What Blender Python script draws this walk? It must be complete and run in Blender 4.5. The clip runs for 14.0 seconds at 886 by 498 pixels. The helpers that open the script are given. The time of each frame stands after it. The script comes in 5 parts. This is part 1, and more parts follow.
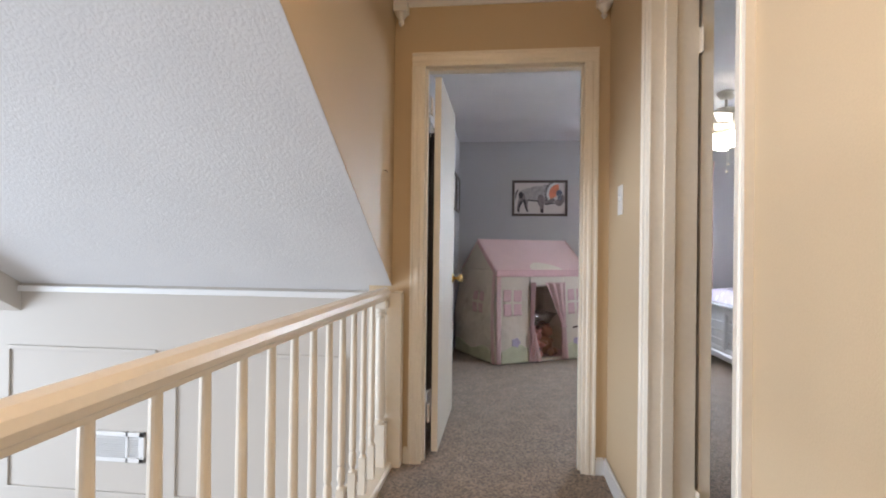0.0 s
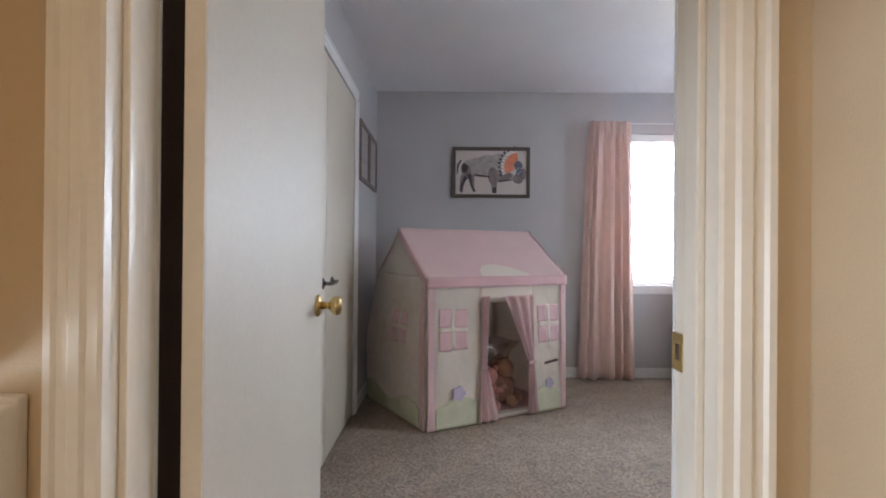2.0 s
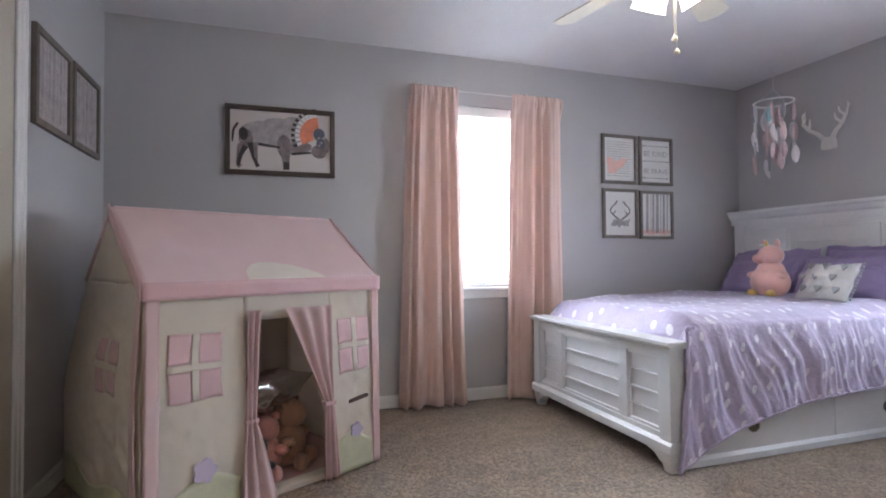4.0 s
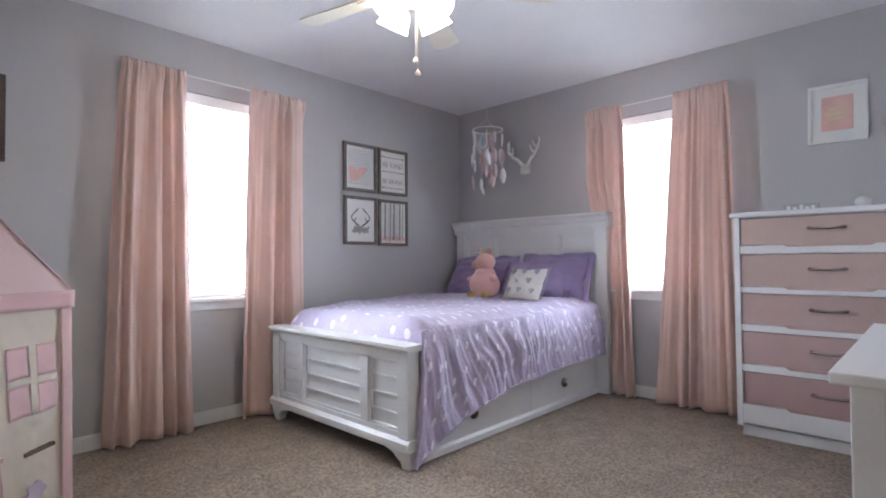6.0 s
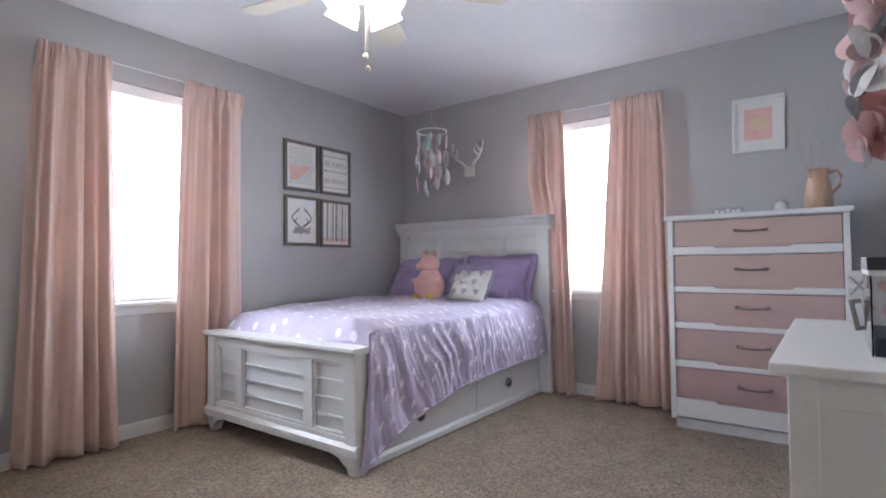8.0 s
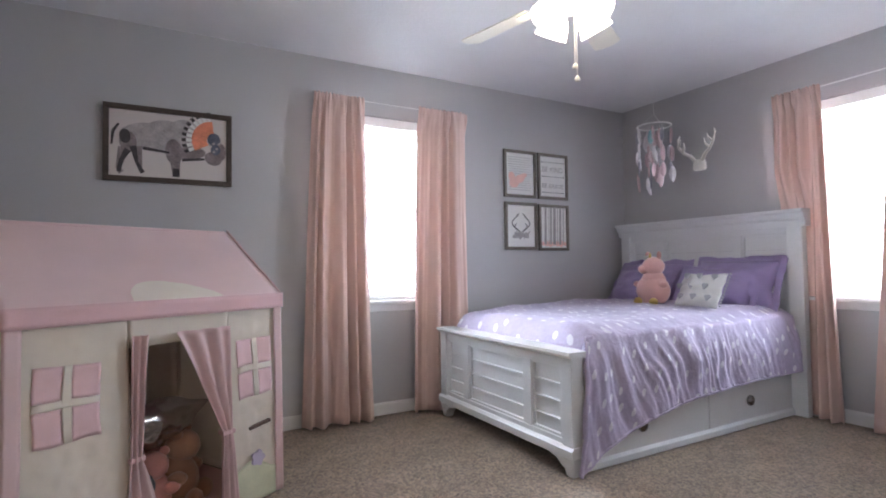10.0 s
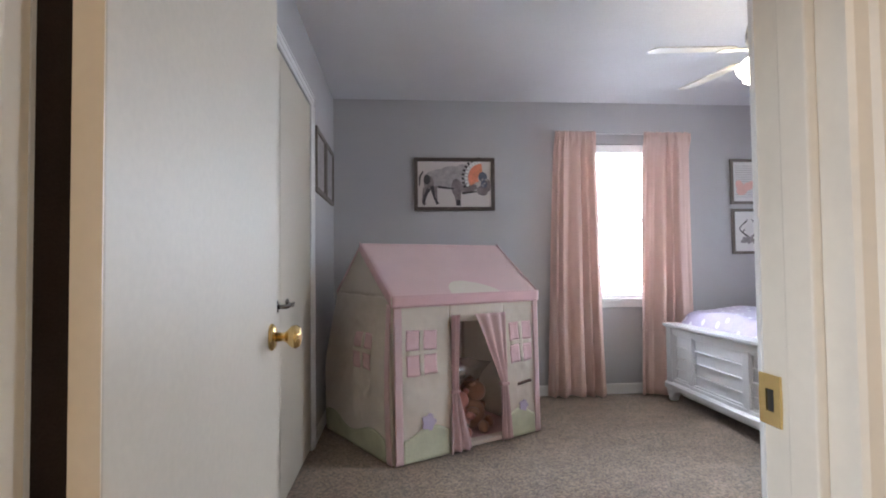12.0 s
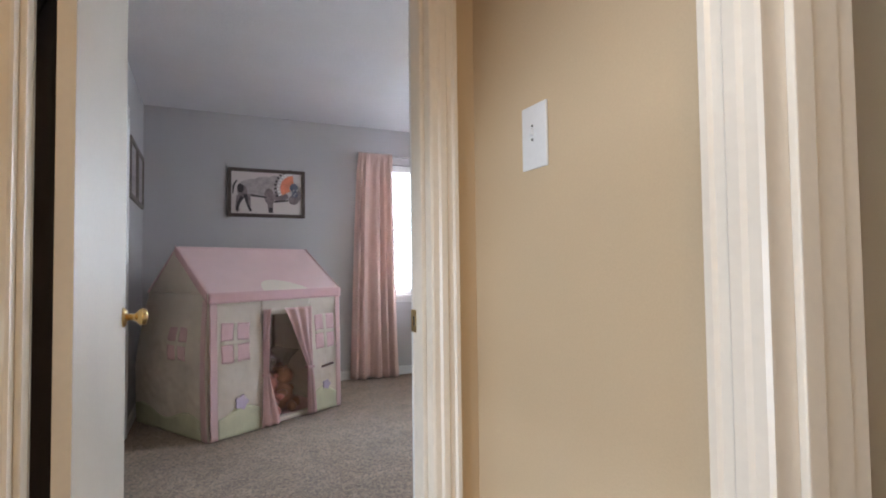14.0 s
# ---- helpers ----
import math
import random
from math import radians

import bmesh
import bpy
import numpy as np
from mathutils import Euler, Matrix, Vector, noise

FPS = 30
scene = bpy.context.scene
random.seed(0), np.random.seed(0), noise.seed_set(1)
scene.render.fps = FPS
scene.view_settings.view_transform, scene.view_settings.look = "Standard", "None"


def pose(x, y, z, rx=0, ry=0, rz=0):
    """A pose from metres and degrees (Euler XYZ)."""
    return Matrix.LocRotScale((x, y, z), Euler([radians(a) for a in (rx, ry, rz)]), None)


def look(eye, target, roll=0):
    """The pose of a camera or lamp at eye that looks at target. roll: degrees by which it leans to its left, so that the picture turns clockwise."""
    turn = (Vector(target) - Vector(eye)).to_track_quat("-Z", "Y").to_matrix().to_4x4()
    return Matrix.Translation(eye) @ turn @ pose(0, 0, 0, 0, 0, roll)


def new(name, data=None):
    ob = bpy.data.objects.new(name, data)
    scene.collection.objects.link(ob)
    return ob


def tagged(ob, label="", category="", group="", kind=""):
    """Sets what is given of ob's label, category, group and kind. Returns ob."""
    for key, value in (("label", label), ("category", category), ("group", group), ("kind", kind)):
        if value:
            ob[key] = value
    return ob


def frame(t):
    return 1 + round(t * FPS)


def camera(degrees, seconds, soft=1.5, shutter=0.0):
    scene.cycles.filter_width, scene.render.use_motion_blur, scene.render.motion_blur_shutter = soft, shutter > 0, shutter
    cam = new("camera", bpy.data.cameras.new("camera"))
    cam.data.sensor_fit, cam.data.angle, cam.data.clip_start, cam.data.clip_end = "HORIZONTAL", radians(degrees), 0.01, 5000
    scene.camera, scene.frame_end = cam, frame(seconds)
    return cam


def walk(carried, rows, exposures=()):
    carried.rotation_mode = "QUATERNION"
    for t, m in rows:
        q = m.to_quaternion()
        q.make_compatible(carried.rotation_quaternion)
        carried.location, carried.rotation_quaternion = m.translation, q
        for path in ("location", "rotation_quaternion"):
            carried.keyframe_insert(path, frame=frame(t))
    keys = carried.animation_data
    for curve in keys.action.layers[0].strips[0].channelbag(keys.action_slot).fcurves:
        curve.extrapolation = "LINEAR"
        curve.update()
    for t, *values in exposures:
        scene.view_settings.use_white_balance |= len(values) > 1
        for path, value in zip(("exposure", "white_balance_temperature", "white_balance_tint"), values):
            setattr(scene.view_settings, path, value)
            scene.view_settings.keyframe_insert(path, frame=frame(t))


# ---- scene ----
cam = camera(80.7, 14.0, soft=1.9)
PATH = [
    (0, (0.268, 0.363, 1.083), (0.037, 2.35, 1.093), 0.7),
    (0.5, (0.269, 0.881, 1.062), (0.071, 2.871, 1.068), 0.9),
    (1, (0.284, 1.376, 1.07), (0.146, 3.371, 1.075), 0.7),
    (1.5, (0.313, 1.858, 1.094), (0.213, 3.856, 1.097), 0.3),
    (2, (0.303, 2.320, 1.069), (0.297, 4.320, 1.077), 0.5),
    (2.2, (0.334, 2.445, 1.06), (0.358, 4.445, 1.066), 0.7),
    (4.3, (0.638, 3.38, 0.981), (1.434, 5.214, 1.025), -0.3),
    (4.5, (0.624, 3.386, 1.018), (1.542, 5.163, 1.044), 0),
    (5, (0.639, 3.438, 1.004), (1.815, 5.055, 1.045), -0.2),
    (5.5, (0.65, 3.429, 0.999), (1.985, 4.918, 1.047), -0.3),
    (6, (0.645, 3.423, 1.014), (2.098, 4.797, 1.06), -0.5),
    (6.5, (0.639, 3.445, 1.012), (2.179, 4.719, 1.06), -0.4),
    (7, (0.636, 3.452, 1.005), (2.238, 4.647, 1.059), -0.4),
    (7.2, (0.639, 3.462, 1.0), (2.258, 4.636, 1.055), -0.5),
    (9.3, (0.623, 3.485, 0.998), (1.973, 4.959, 1.061), -1.1),
    (9.5, (0.629, 3.449, 1.018), (1.855, 5.029, 1.076), -0.8),
    (10, (0.603, 3.383, 1.026), (1.578, 5.128, 1.092), -0.8),
    (10.5, (0.478, 3.276, 1.047), (1.214, 5.134, 1.112), -0.8),
    (11, (0.405, 3.066, 1.054), (0.908, 5.001, 1.121), -0.8),
    (11.5, (0.306, 2.775, 1.061), (0.557, 4.758, 1.13), -0.7),
    (12, (0.243, 2.55, 1.074), (0.408, 4.541, 1.14), -0.6),
    (12.5, (0.209, 2.343, 1.075), (0.397, 4.333, 1.141), -0.4),
    (13, (0.184, 2.137, 1.097), (0.528, 4.106, 1.159), -0),
    (13.5, (0.179, 1.969, 1.072), (0.751, 3.884, 1.143), -0.6),
    (14, (0.164, 1.861, 1.056), (1.002, 3.676, 1.127), -0.7),
]
walk(cam, [(t, look(eye, target, roll)) for t, eye, target, roll in PATH])

# ---- light ----
world = bpy.data.worlds.new("world")
scene.world = world
world.use_nodes = True
sky = world.node_tree.nodes.new("ShaderNodeTexSky")
sky.sky_type, sky.sun_disc, sky.sun_elevation, sky.sun_rotation = "NISHITA", False, radians(48), radians(200)
world.node_tree.links.new(sky.outputs[0], world.node_tree.nodes["Background"].inputs[0])
world.node_tree.nodes["Background"].inputs[1].default_value = 0.12
scene.view_settings.exposure = 0.0


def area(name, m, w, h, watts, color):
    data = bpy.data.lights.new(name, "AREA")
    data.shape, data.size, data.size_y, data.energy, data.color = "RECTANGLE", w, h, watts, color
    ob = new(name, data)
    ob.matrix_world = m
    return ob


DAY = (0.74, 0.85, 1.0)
area("daylight_north", look((2.08, 6.99, 1.44), (2.08, 5.0, 1.44)), 0.86, 1.26, 168, DAY)
area("daylight_east", look((4.655, 4.93, 1.44), (2.0, 4.93, 1.44)), 0.86, 1.26, 142, DAY)
# Added lamp for unseen living room windows; the wall there has no opening.
area("living_fill", look((-5.9, 0.2, 0.2), (-2.0, 0.4, 0.2)), 3.0, 2.6, 385, DAY)


# ---- materials ----
def mat(name, color, rough=0.6, vary=0.06, scale=6.0, grain=220.0, bump=0.05, metal=0.0, depth=0.002, sheen=0.0):
    """A surface with broad drift and fine grain in its colour, and a fine relief."""
    m = bpy.data.materials.new(name)
    m.use_nodes = True
    t, b = m.node_tree, m.node_tree.nodes["Principled BSDF"]
    co = t.nodes.new("ShaderNodeTexCoord")
    n1, n2 = t.nodes.new("ShaderNodeTexNoise"), t.nodes.new("ShaderNodeTexNoise")
    n1.inputs["Scale"].default_value, n1.inputs["Detail"].default_value = scale, 4
    n2.inputs["Scale"].default_value, n2.inputs["Detail"].default_value = grain, 3
    for n in (n1, n2):
        t.links.new(co.outputs["Object"], n.inputs["Vector"])
    mix = t.nodes.new("ShaderNodeMath")
    mix.operation = "ADD"
    t.links.new(n1.outputs["Fac"], mix.inputs[0])
    t.links.new(n2.outputs["Fac"], mix.inputs[1])
    ramp = t.nodes.new("ShaderNodeMapRange")
    ramp.inputs[1].default_value, ramp.inputs[2].default_value = 0.7, 1.3
    ramp.inputs[3].default_value, ramp.inputs[4].default_value = 1 - vary, 1 + vary
    t.links.new(mix.outputs[0], ramp.inputs[0])
    mul = t.nodes.new("ShaderNodeVectorMath")
    mul.operation = "MULTIPLY"
    mul.inputs[0].default_value = color
    t.links.new(ramp.outputs[0], mul.inputs[1])
    t.links.new(mul.outputs[0], b.inputs["Base Color"])
    b.inputs["Roughness"].default_value, b.inputs["Metallic"].default_value = rough, metal
    if sheen:
        b.inputs["Sheen Weight"].default_value = sheen
    if bump:
        bp = t.nodes.new("ShaderNodeBump")
        bp.inputs["Strength"].default_value, bp.inputs["Distance"].default_value = bump, depth
        t.links.new(n2.outputs["Fac"], bp.inputs["Height"])
        t.links.new(bp.outputs[0], b.inputs["Normal"])
    return m


def thin(m, share, color):
    """Lets some light through a cloth."""
    t, b = m.node_tree, m.node_tree.nodes["Principled BSDF"]
    tr, mx, out = t.nodes.new("ShaderNodeBsdfTranslucent"), t.nodes.new("ShaderNodeMixShader"), t.nodes["Material Output"]
    tr.inputs[0].default_value = (*color, 1)
    mx.inputs[0].default_value = share
    t.links.new(b.outputs[0], mx.inputs[1])
    t.links.new(tr.outputs[0], mx.inputs[2])
    t.links.new(mx.outputs[0], out.inputs[0])
    return m


def glow(name, color, strength):
    m = bpy.data.materials.new(name)
    m.use_nodes = True
    b = m.node_tree.nodes["Principled BSDF"]
    b.inputs["Base Color"].default_value = (*color, 1)
    b.inputs["Emission Color"].default_value = (*color, 1)
    b.inputs["Emission Strength"].default_value = strength
    b.inputs["Roughness"].default_value = 0.3
    return m


def carpet_material():
    m = mat("carpet", (0.208, 0.152, 0.110), 0.95, 0.30, 7.0, 260, 0.6, depth=0.006, sheen=0.3)
    t, b = m.node_tree, m.node_tree.nodes["Principled BSDF"]
    co = next(n for n in t.nodes if n.type == "TEX_COORD")
    fleck = t.nodes.new("ShaderNodeTexNoise")
    fleck.inputs["Scale"].default_value, fleck.inputs["Detail"].default_value, fleck.inputs["Roughness"].default_value = 58, 4, 0.75
    t.links.new(co.outputs["Object"], fleck.inputs["Vector"])
    tuft = t.nodes.new("ShaderNodeTexVoronoi")
    tuft.inputs["Scale"].default_value = 105
    t.links.new(co.outputs["Object"], tuft.inputs["Vector"])
    both = t.nodes.new("ShaderNodeMix")
    both.inputs[0].default_value = 0.30
    t.links.new(fleck.outputs["Fac"], both.inputs["A"])
    t.links.new(tuft.outputs["Color"], both.inputs["B"])
    ramp = t.nodes.new("ShaderNodeValToRGB")
    ramp.color_ramp.elements[0].position, ramp.color_ramp.elements[1].position = 0.36, 0.66
    ramp.color_ramp.elements[0].color, ramp.color_ramp.elements[1].color = (0.42, 0.38, 0.34, 1), (1.75, 1.7, 1.62, 1)
    t.links.new(both.outputs["Result"], ramp.inputs[0])
    mul = t.nodes.new("ShaderNodeVectorMath")
    mul.operation = "MULTIPLY"
    link = b.inputs["Base Color"].links[0]
    t.links.new(link.from_socket, mul.inputs[0])
    t.links.new(ramp.outputs[0], mul.inputs[1])
    t.links.new(mul.outputs[0], b.inputs["Base Color"])
    bump = next(n for n in t.nodes if n.type == "BUMP")
    t.links.new(both.outputs["Result"], bump.inputs["Height"])
    return m


def knockdown_material(name, color, scale, strength):
    """Sprayed ceiling texture."""
    m = mat(name, color, 0.9, 0.03, 3, 160, 0.3, depth=0.004)
    t = m.node_tree
    co = next(n for n in t.nodes if n.type == "TEX_COORD")
    v = t.nodes.new("ShaderNodeTexNoise")
    v.inputs["Scale"].default_value, v.inputs["Detail"].default_value = scale, 5
    t.links.new(co.outputs["Object"], v.inputs["Vector"])
    r = t.nodes.new("ShaderNodeMapRange")
    r.inputs[1].default_value, r.inputs[2].default_value = 0.42, 0.6
    t.links.new(v.outputs["Fac"], r.inputs[0])
    bump = next(n for n in t.nodes if n.type == "BUMP")
    bump.inputs["Strength"].default_value, bump.inputs["Distance"].default_value = strength, 0.012
    t.links.new(r.outputs[0], bump.inputs["Height"])
    return m


GREY = mat("grey_paint", (0.50, 0.49, 0.503), 0.7, 0.04, 1.5, 170, 0.35)
BEIGE = mat("beige_paint", (0.62, 0.476, 0.306), 0.5, 0.03, 1.2, 240, 0.25)
CREAM = mat("cream_paint", (0.57, 0.53, 0.485), 0.65, 0.03, 1.2, 240, 0.2)
TRIM = mat("cream_gloss_trim", (0.85, 0.775, 0.665), 0.32, 0.03, 5, 60, 0.05)
WHITE = mat("white_paint", (0.80, 0.80, 0.80), 0.35, 0.03, 4, 90, 0.06)
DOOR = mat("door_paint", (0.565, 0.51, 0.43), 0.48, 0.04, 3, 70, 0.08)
CEIL = knockdown_material("ceiling_paint", (0.80, 0.80, 0.82), 60, 0.12)
POPCORN = knockdown_material("textured_ceiling", (0.72, 0.72, 0.735), 95, 0.16)
CARPET = carpet_material()
BLIND = mat("blind_vinyl", (0.86, 0.86, 0.86), 0.5, 0.01, 5, 50, 0.0)
PEACH = mat("peach_fabric", (0.79, 0.575, 0.515), 0.8, 0.06, 5, 500, 0.35, sheen=0.3)
thin(PEACH, 0.08, (0.85, 0.70, 0.64))
DSTEEL = mat("dark_steel", (0.26, 0.25, 0.24), 0.25, 0.1, 12, 120, 0.05, metal=1.0)
BRASS = mat("polished_brass", (0.80, 0.60, 0.28), 0.18, 0.05, 12, 80, 0.02, metal=1.0)
STEEL = mat("brushed_steel", (0.55, 0.54, 0.52), 0.28, 0.05, 12, 120, 0.05, metal=1.0)
BROWNFRAME = mat("dark_walnut_frame", (0.085, 0.062, 0.052), 0.45, 0.2, 20, 160, 0.2)
GREYWOOD = mat("grey_barn_wood", (0.16, 0.135, 0.115), 0.6, 0.25, 25, 180, 0.3)
PAPER = mat("white_paper", (0.80, 0.79, 0.78), 0.6, 0.02, 6, 200, 0.0)
CORAL = mat("coral_ink", (0.80, 0.28, 0.17), 0.7, 0.25, 30, 160, 0.0)
BLUSH = mat("blush_ink", (0.82, 0.52, 0.47), 0.7, 0.10, 14, 160, 0.0)
INK = mat("dark_ink", (0.06, 0.05, 0.055), 0.7, 0.3, 40, 200, 0.0)
INKGREY = mat("grey_ink", (0.34, 0.32, 0.32), 0.7, 0.35, 22, 120, 0.0)
INKPALE = mat("pale_ink", (0.43, 0.385, 0.39), 0.7, 0.25, 22, 120, 0.0)
BLACK = mat("black_plastic", (0.02, 0.02, 0.022), 0.35, 0.1, 10, 80, 0.05)


# ---- mesh helpers ----
def part(name, bm, material, parent=None, label="", smooth=False):
    """Links a bmesh, in the world's metres, as one mesh object under a thing or part."""
    me = bpy.data.meshes.new(name)
    bmesh.ops.recalc_face_normals(bm, faces=bm.faces)
    bm.to_mesh(me)
    bm.free()
    me.materials.append(material)
    if smooth:
        me.shade_smooth()
    ob = new(name, me)
    if parent:
        ob.parent = parent
        if parent.type == "EMPTY":
            ob.matrix_parent_inverse = parent.matrix_basis.inverted()
    return tagged(ob, label)


def thing(name, loc, label, category, group=""):
    ob = new(name)
    ob.empty_display_size = 0.05
    ob.location = loc
    return tagged(ob, label, category, group)


def box(bm, x0, y0, z0, x1, y1, z1, bevel=0.0, m=None):
    got = bmesh.ops.create_cube(bm, size=1.0)["verts"]
    for v in got:
        v.co = Vector(((x0 + x1) / 2 + v.co.x * (x1 - x0), (y0 + y1) / 2 + v.co.y * (y1 - y0), (z0 + z1) / 2 + v.co.z * (z1 - z0)))
    if bevel:
        edges = list({e for v in got for e in v.link_edges})
        got = bmesh.ops.bevel(bm, geom=edges, offset=bevel, segments=2, profile=0.6, affect="EDGES")["verts"]
    if m:
        bmesh.ops.transform(bm, matrix=m, verts=list(set(got)))
    return bm


def cube(x0, y0, z0, x1, y1, z1, bevel=0.0, m=None):
    return box(bmesh.new(), x0, y0, z0, x1, y1, z1, bevel, m)


def lathe(bm, profile, x=0, y=0, z=0, seg=20, m=None):
    """A turned shape from (radius, height) pairs."""
    rings = []
    for r, h in profile:
        rings.append([bm.verts.new((r * math.cos(a * math.tau / seg), r * math.sin(a * math.tau / seg), h)) for a in range(seg)])
    for a, b in zip(rings, rings[1:]):
        for i in range(seg):
            bm.faces.new((a[i], a[(i + 1) % seg], b[(i + 1) % seg], b[i]))
    bm.faces.new(rings[0][::-1])
    bm.faces.new(rings[-1])
    verts = [v for r in rings for v in r]
    bmesh.ops.transform(bm, matrix=Matrix.Translation((x, y, z)) @ (m or Matrix()), verts=verts)
    return bm


def tube(bm, pts, radii, seg=8):
    """A round bar along points, with a radius at each."""
    pts = [Vector(p) for p in pts]
    rings = []
    for i, p in enumerate(pts):
        d = (pts[min(i + 1, len(pts) - 1)] - pts[max(i - 1, 0)]).normalized()
        side = d.cross(Vector((0, 0, 1)))
        side = side.normalized() if side.length > 1e-3 else Vector((1, 0, 0))
        up = side.cross(d)
        r = radii[i] if isinstance(radii, (list, tuple)) else radii
        rings.append([bm.verts.new(p + r * (math.cos(a * math.tau / seg) * side + math.sin(a * math.tau / seg) * up)) for a in range(seg)])
    for a, b in zip(rings, rings[1:]):
        for i in range(seg):
            bm.faces.new((a[i], a[(i + 1) % seg], b[(i + 1) % seg], b[i]))
    bm.faces.new(rings[0][::-1])
    bm.faces.new(rings[-1])
    return bm


def prism(bm, outline, axis, a, b):
    """An outline in the two axes left of axis (in xyz order), pushed from a to b along it."""
    n = "xyz".index(axis)
    def put(p, q):
        c = list(p)
        c.insert(n, q)
        return bm.verts.new(c)
    lo, hi = [put(p, a) for p in outline], [put(p, b) for p in outline]
    for i in range(len(lo)):
        j = (i + 1) % len(lo)
        bm.faces.new((lo[i], lo[j], hi[j], hi[i]))
    bm.faces.new(lo[::-1])
    bm.faces.new(hi)
    return bm


def grid(bm, nu, nv, fn):
    vs = [[bm.verts.new(fn(i / nu, j / nv)) for j in range(nv + 1)] for i in range(nu + 1)]
    for i in range(nu):
        for j in range(nv):
            bm.faces.new((vs[i][j], vs[i + 1][j], vs[i + 1][j + 1], vs[i][j + 1]))
    return bm


def wall(name, boxes, material, label):
    bm = bmesh.new()
    for b in boxes:
        box(bm, *b)
    return tagged(part(name, bm, material), label, "wall", kind="structure")


# ---- the large structure ----
L, R, N, S, H = -0.285, 4.46, 6.795, 3.12, 2.44
tagged(part("floor", cube(-0.42, -1.3, -0.1, 4.6, 7.0, 0.0), CARPET), "taupe flecked cut-pile carpet over the whole upper floor", "floor", kind="structure")
wall("wall_north", [(-0.45, N, 0, 1.63, N + 0.14, H), (2.53, N, 0, R + 0.14, N + 0.14, H), (1.63, N, 0, 2.53, N + 0.14, 0.79), (1.63, N, 2.09, 2.53, N + 0.14, H)], GREY, "matt grey painted bedroom wall with a window opening")
wall("wall_east", [(R, S, 0, R + 0.14, 4.48, H), (R, 5.38, 0, R + 0.14, N, H), (R, 4.48, 0, R + 0.14, 5.38, 0.79), (R, 4.48, 2.09, R + 0.14, 5.38, H)], GREY, "matt grey painted bedroom wall with a window opening")
wall("wall_west", [(L - 0.14, S, 0, L, 4.13, H), (L - 0.14, 5.70, 0, L, N, H), (L - 0.14, 4.13, 2.05, L, 5.70, H), (L - 0.14, 4.13, 0, L - 0.08, 5.70, 2.05)], GREY, "matt grey painted bedroom wall with a closet opening")
wall("wall_alcove", [(1.9, S - 0.12, 0, R + 0.14, S, H), (0.902, 1.2, 0, 0.906, 1.53, H), (0.902, 2.34, 0, 0.906, S, H)], GREY, "matt grey painted bedroom wall")
wall("wall_alcove_east", [(1.9, 1.2, 0, 2.02, S - 0.12, H), (0.9, 1.08, 0, 2.02, 1.2, H)], BEIGE, "tan painted wall beyond the second hall doorway")
wall("wall_hall_end", [(-0.42, 3.0, 0, -0.16, S, H), (0.678, 3.0, 0, 0.9, S, H), (-0.16, 3.0, 2.045, 0.678, S, H)], BEIGE, "tan painted hall end wall round the bedroom doorway")
wall("wall_hall_east", [(0.78, -1.3, 0, 0.9, 1.56, H), (0.78, 2.282, 0, 0.9, 3.0, H), (0.78, 1.56, 2.045, 0.9, 2.282, H)], BEIGE, "tan painted hall wall with a second doorway")
wall("wall_hall_south", [(-0.42, -1.42, 0, 0.9, -1.3, H)], BEIGE, "tan painted hall wall")
SLOPE = 0.585
def slope_z(y):
    return 0.875 + SLOPE * (3.05 - y)
slope_end = 3.05 - (H - 0.877) / SLOPE
bm = prism(bmesh.new(), [(3.0, slope_z(3.0) + 0.002), (3.0, H), (slope_end, H)], "x", -0.42, -0.30)
tagged(part("wall_hall_west", bm, BEIGE), "tan painted wall above the sloping ceiling line", "wall", kind="structure")
tagged(part("ceiling_bedroom", cube(-0.45, S - 0.1, H, R + 0.14, N + 0.14, H + 0.1), CEIL), "white lightly textured bedroom ceiling", "ceiling", kind="structure")
tagged(part("ceiling_alcove", cube(0.9, 1.0, H, 2.02, S - 0.1, H + 0.1), CEIL), "white lightly textured ceiling", "ceiling", kind="structure")
tagged(part("ceiling_hall", cube(-0.42, -1.42, H, 0.9, S - 0.1, H + 0.1), CEIL), "white hall ceiling", "ceiling", kind="structure")
# the two-storey living room beyond the railing
bm = prism(bmesh.new(), [(3.05, slope_z(3.05)), (3.05, slope_z(3.05) + 0.1), (-2.6, slope_z(-2.6) + 0.1), (-2.6, slope_z(-2.6))], "x", -6.0, -0.302)
tagged(part("ceiling_living", bm, POPCORN), "white heavily textured vaulted living room ceiling", "ceiling", kind="structure")
wall("wall_living_north", [(-6.0, 3.05, -2.6, -0.42, 3.2, 1.1)], CREAM, "cream painted living room wall with panel mouldings")
wall("wall_living_west", [(-6.14, -2.6, -2.6, -6.0, 3.2, 4.3)], CREAM, "cream painted living room wall")
wall("wall_living_south", [(-6.0, -2.74, -2.6, 0.9, -2.6, 4.4)], CREAM, "cream painted living room wall")
wall("wall_living_east", [(-0.42, -2.6, -2.6, -0.30, 3.05, -0.1), (-0.42, -2.6, -0.1, -0.30, -1.42, 4.3), (-0.42, -1.42, 2.54, -0.30, 0.39, 4.3)], CREAM, "cream painted wall below the landing")
tagged(part("floor_living", cube(-6.0, -2.6, -2.7, -0.42, 3.05, -2.6), CARPET), "taupe carpet of the lower living room", "floor", kind="structure")


# ---- trim, doors and windows ----
def trim_piece(name, bm, label="cream painted moulded trim", material=None):
    return tagged(part(name, bm, material or TRIM), label, "trim", kind="structure")


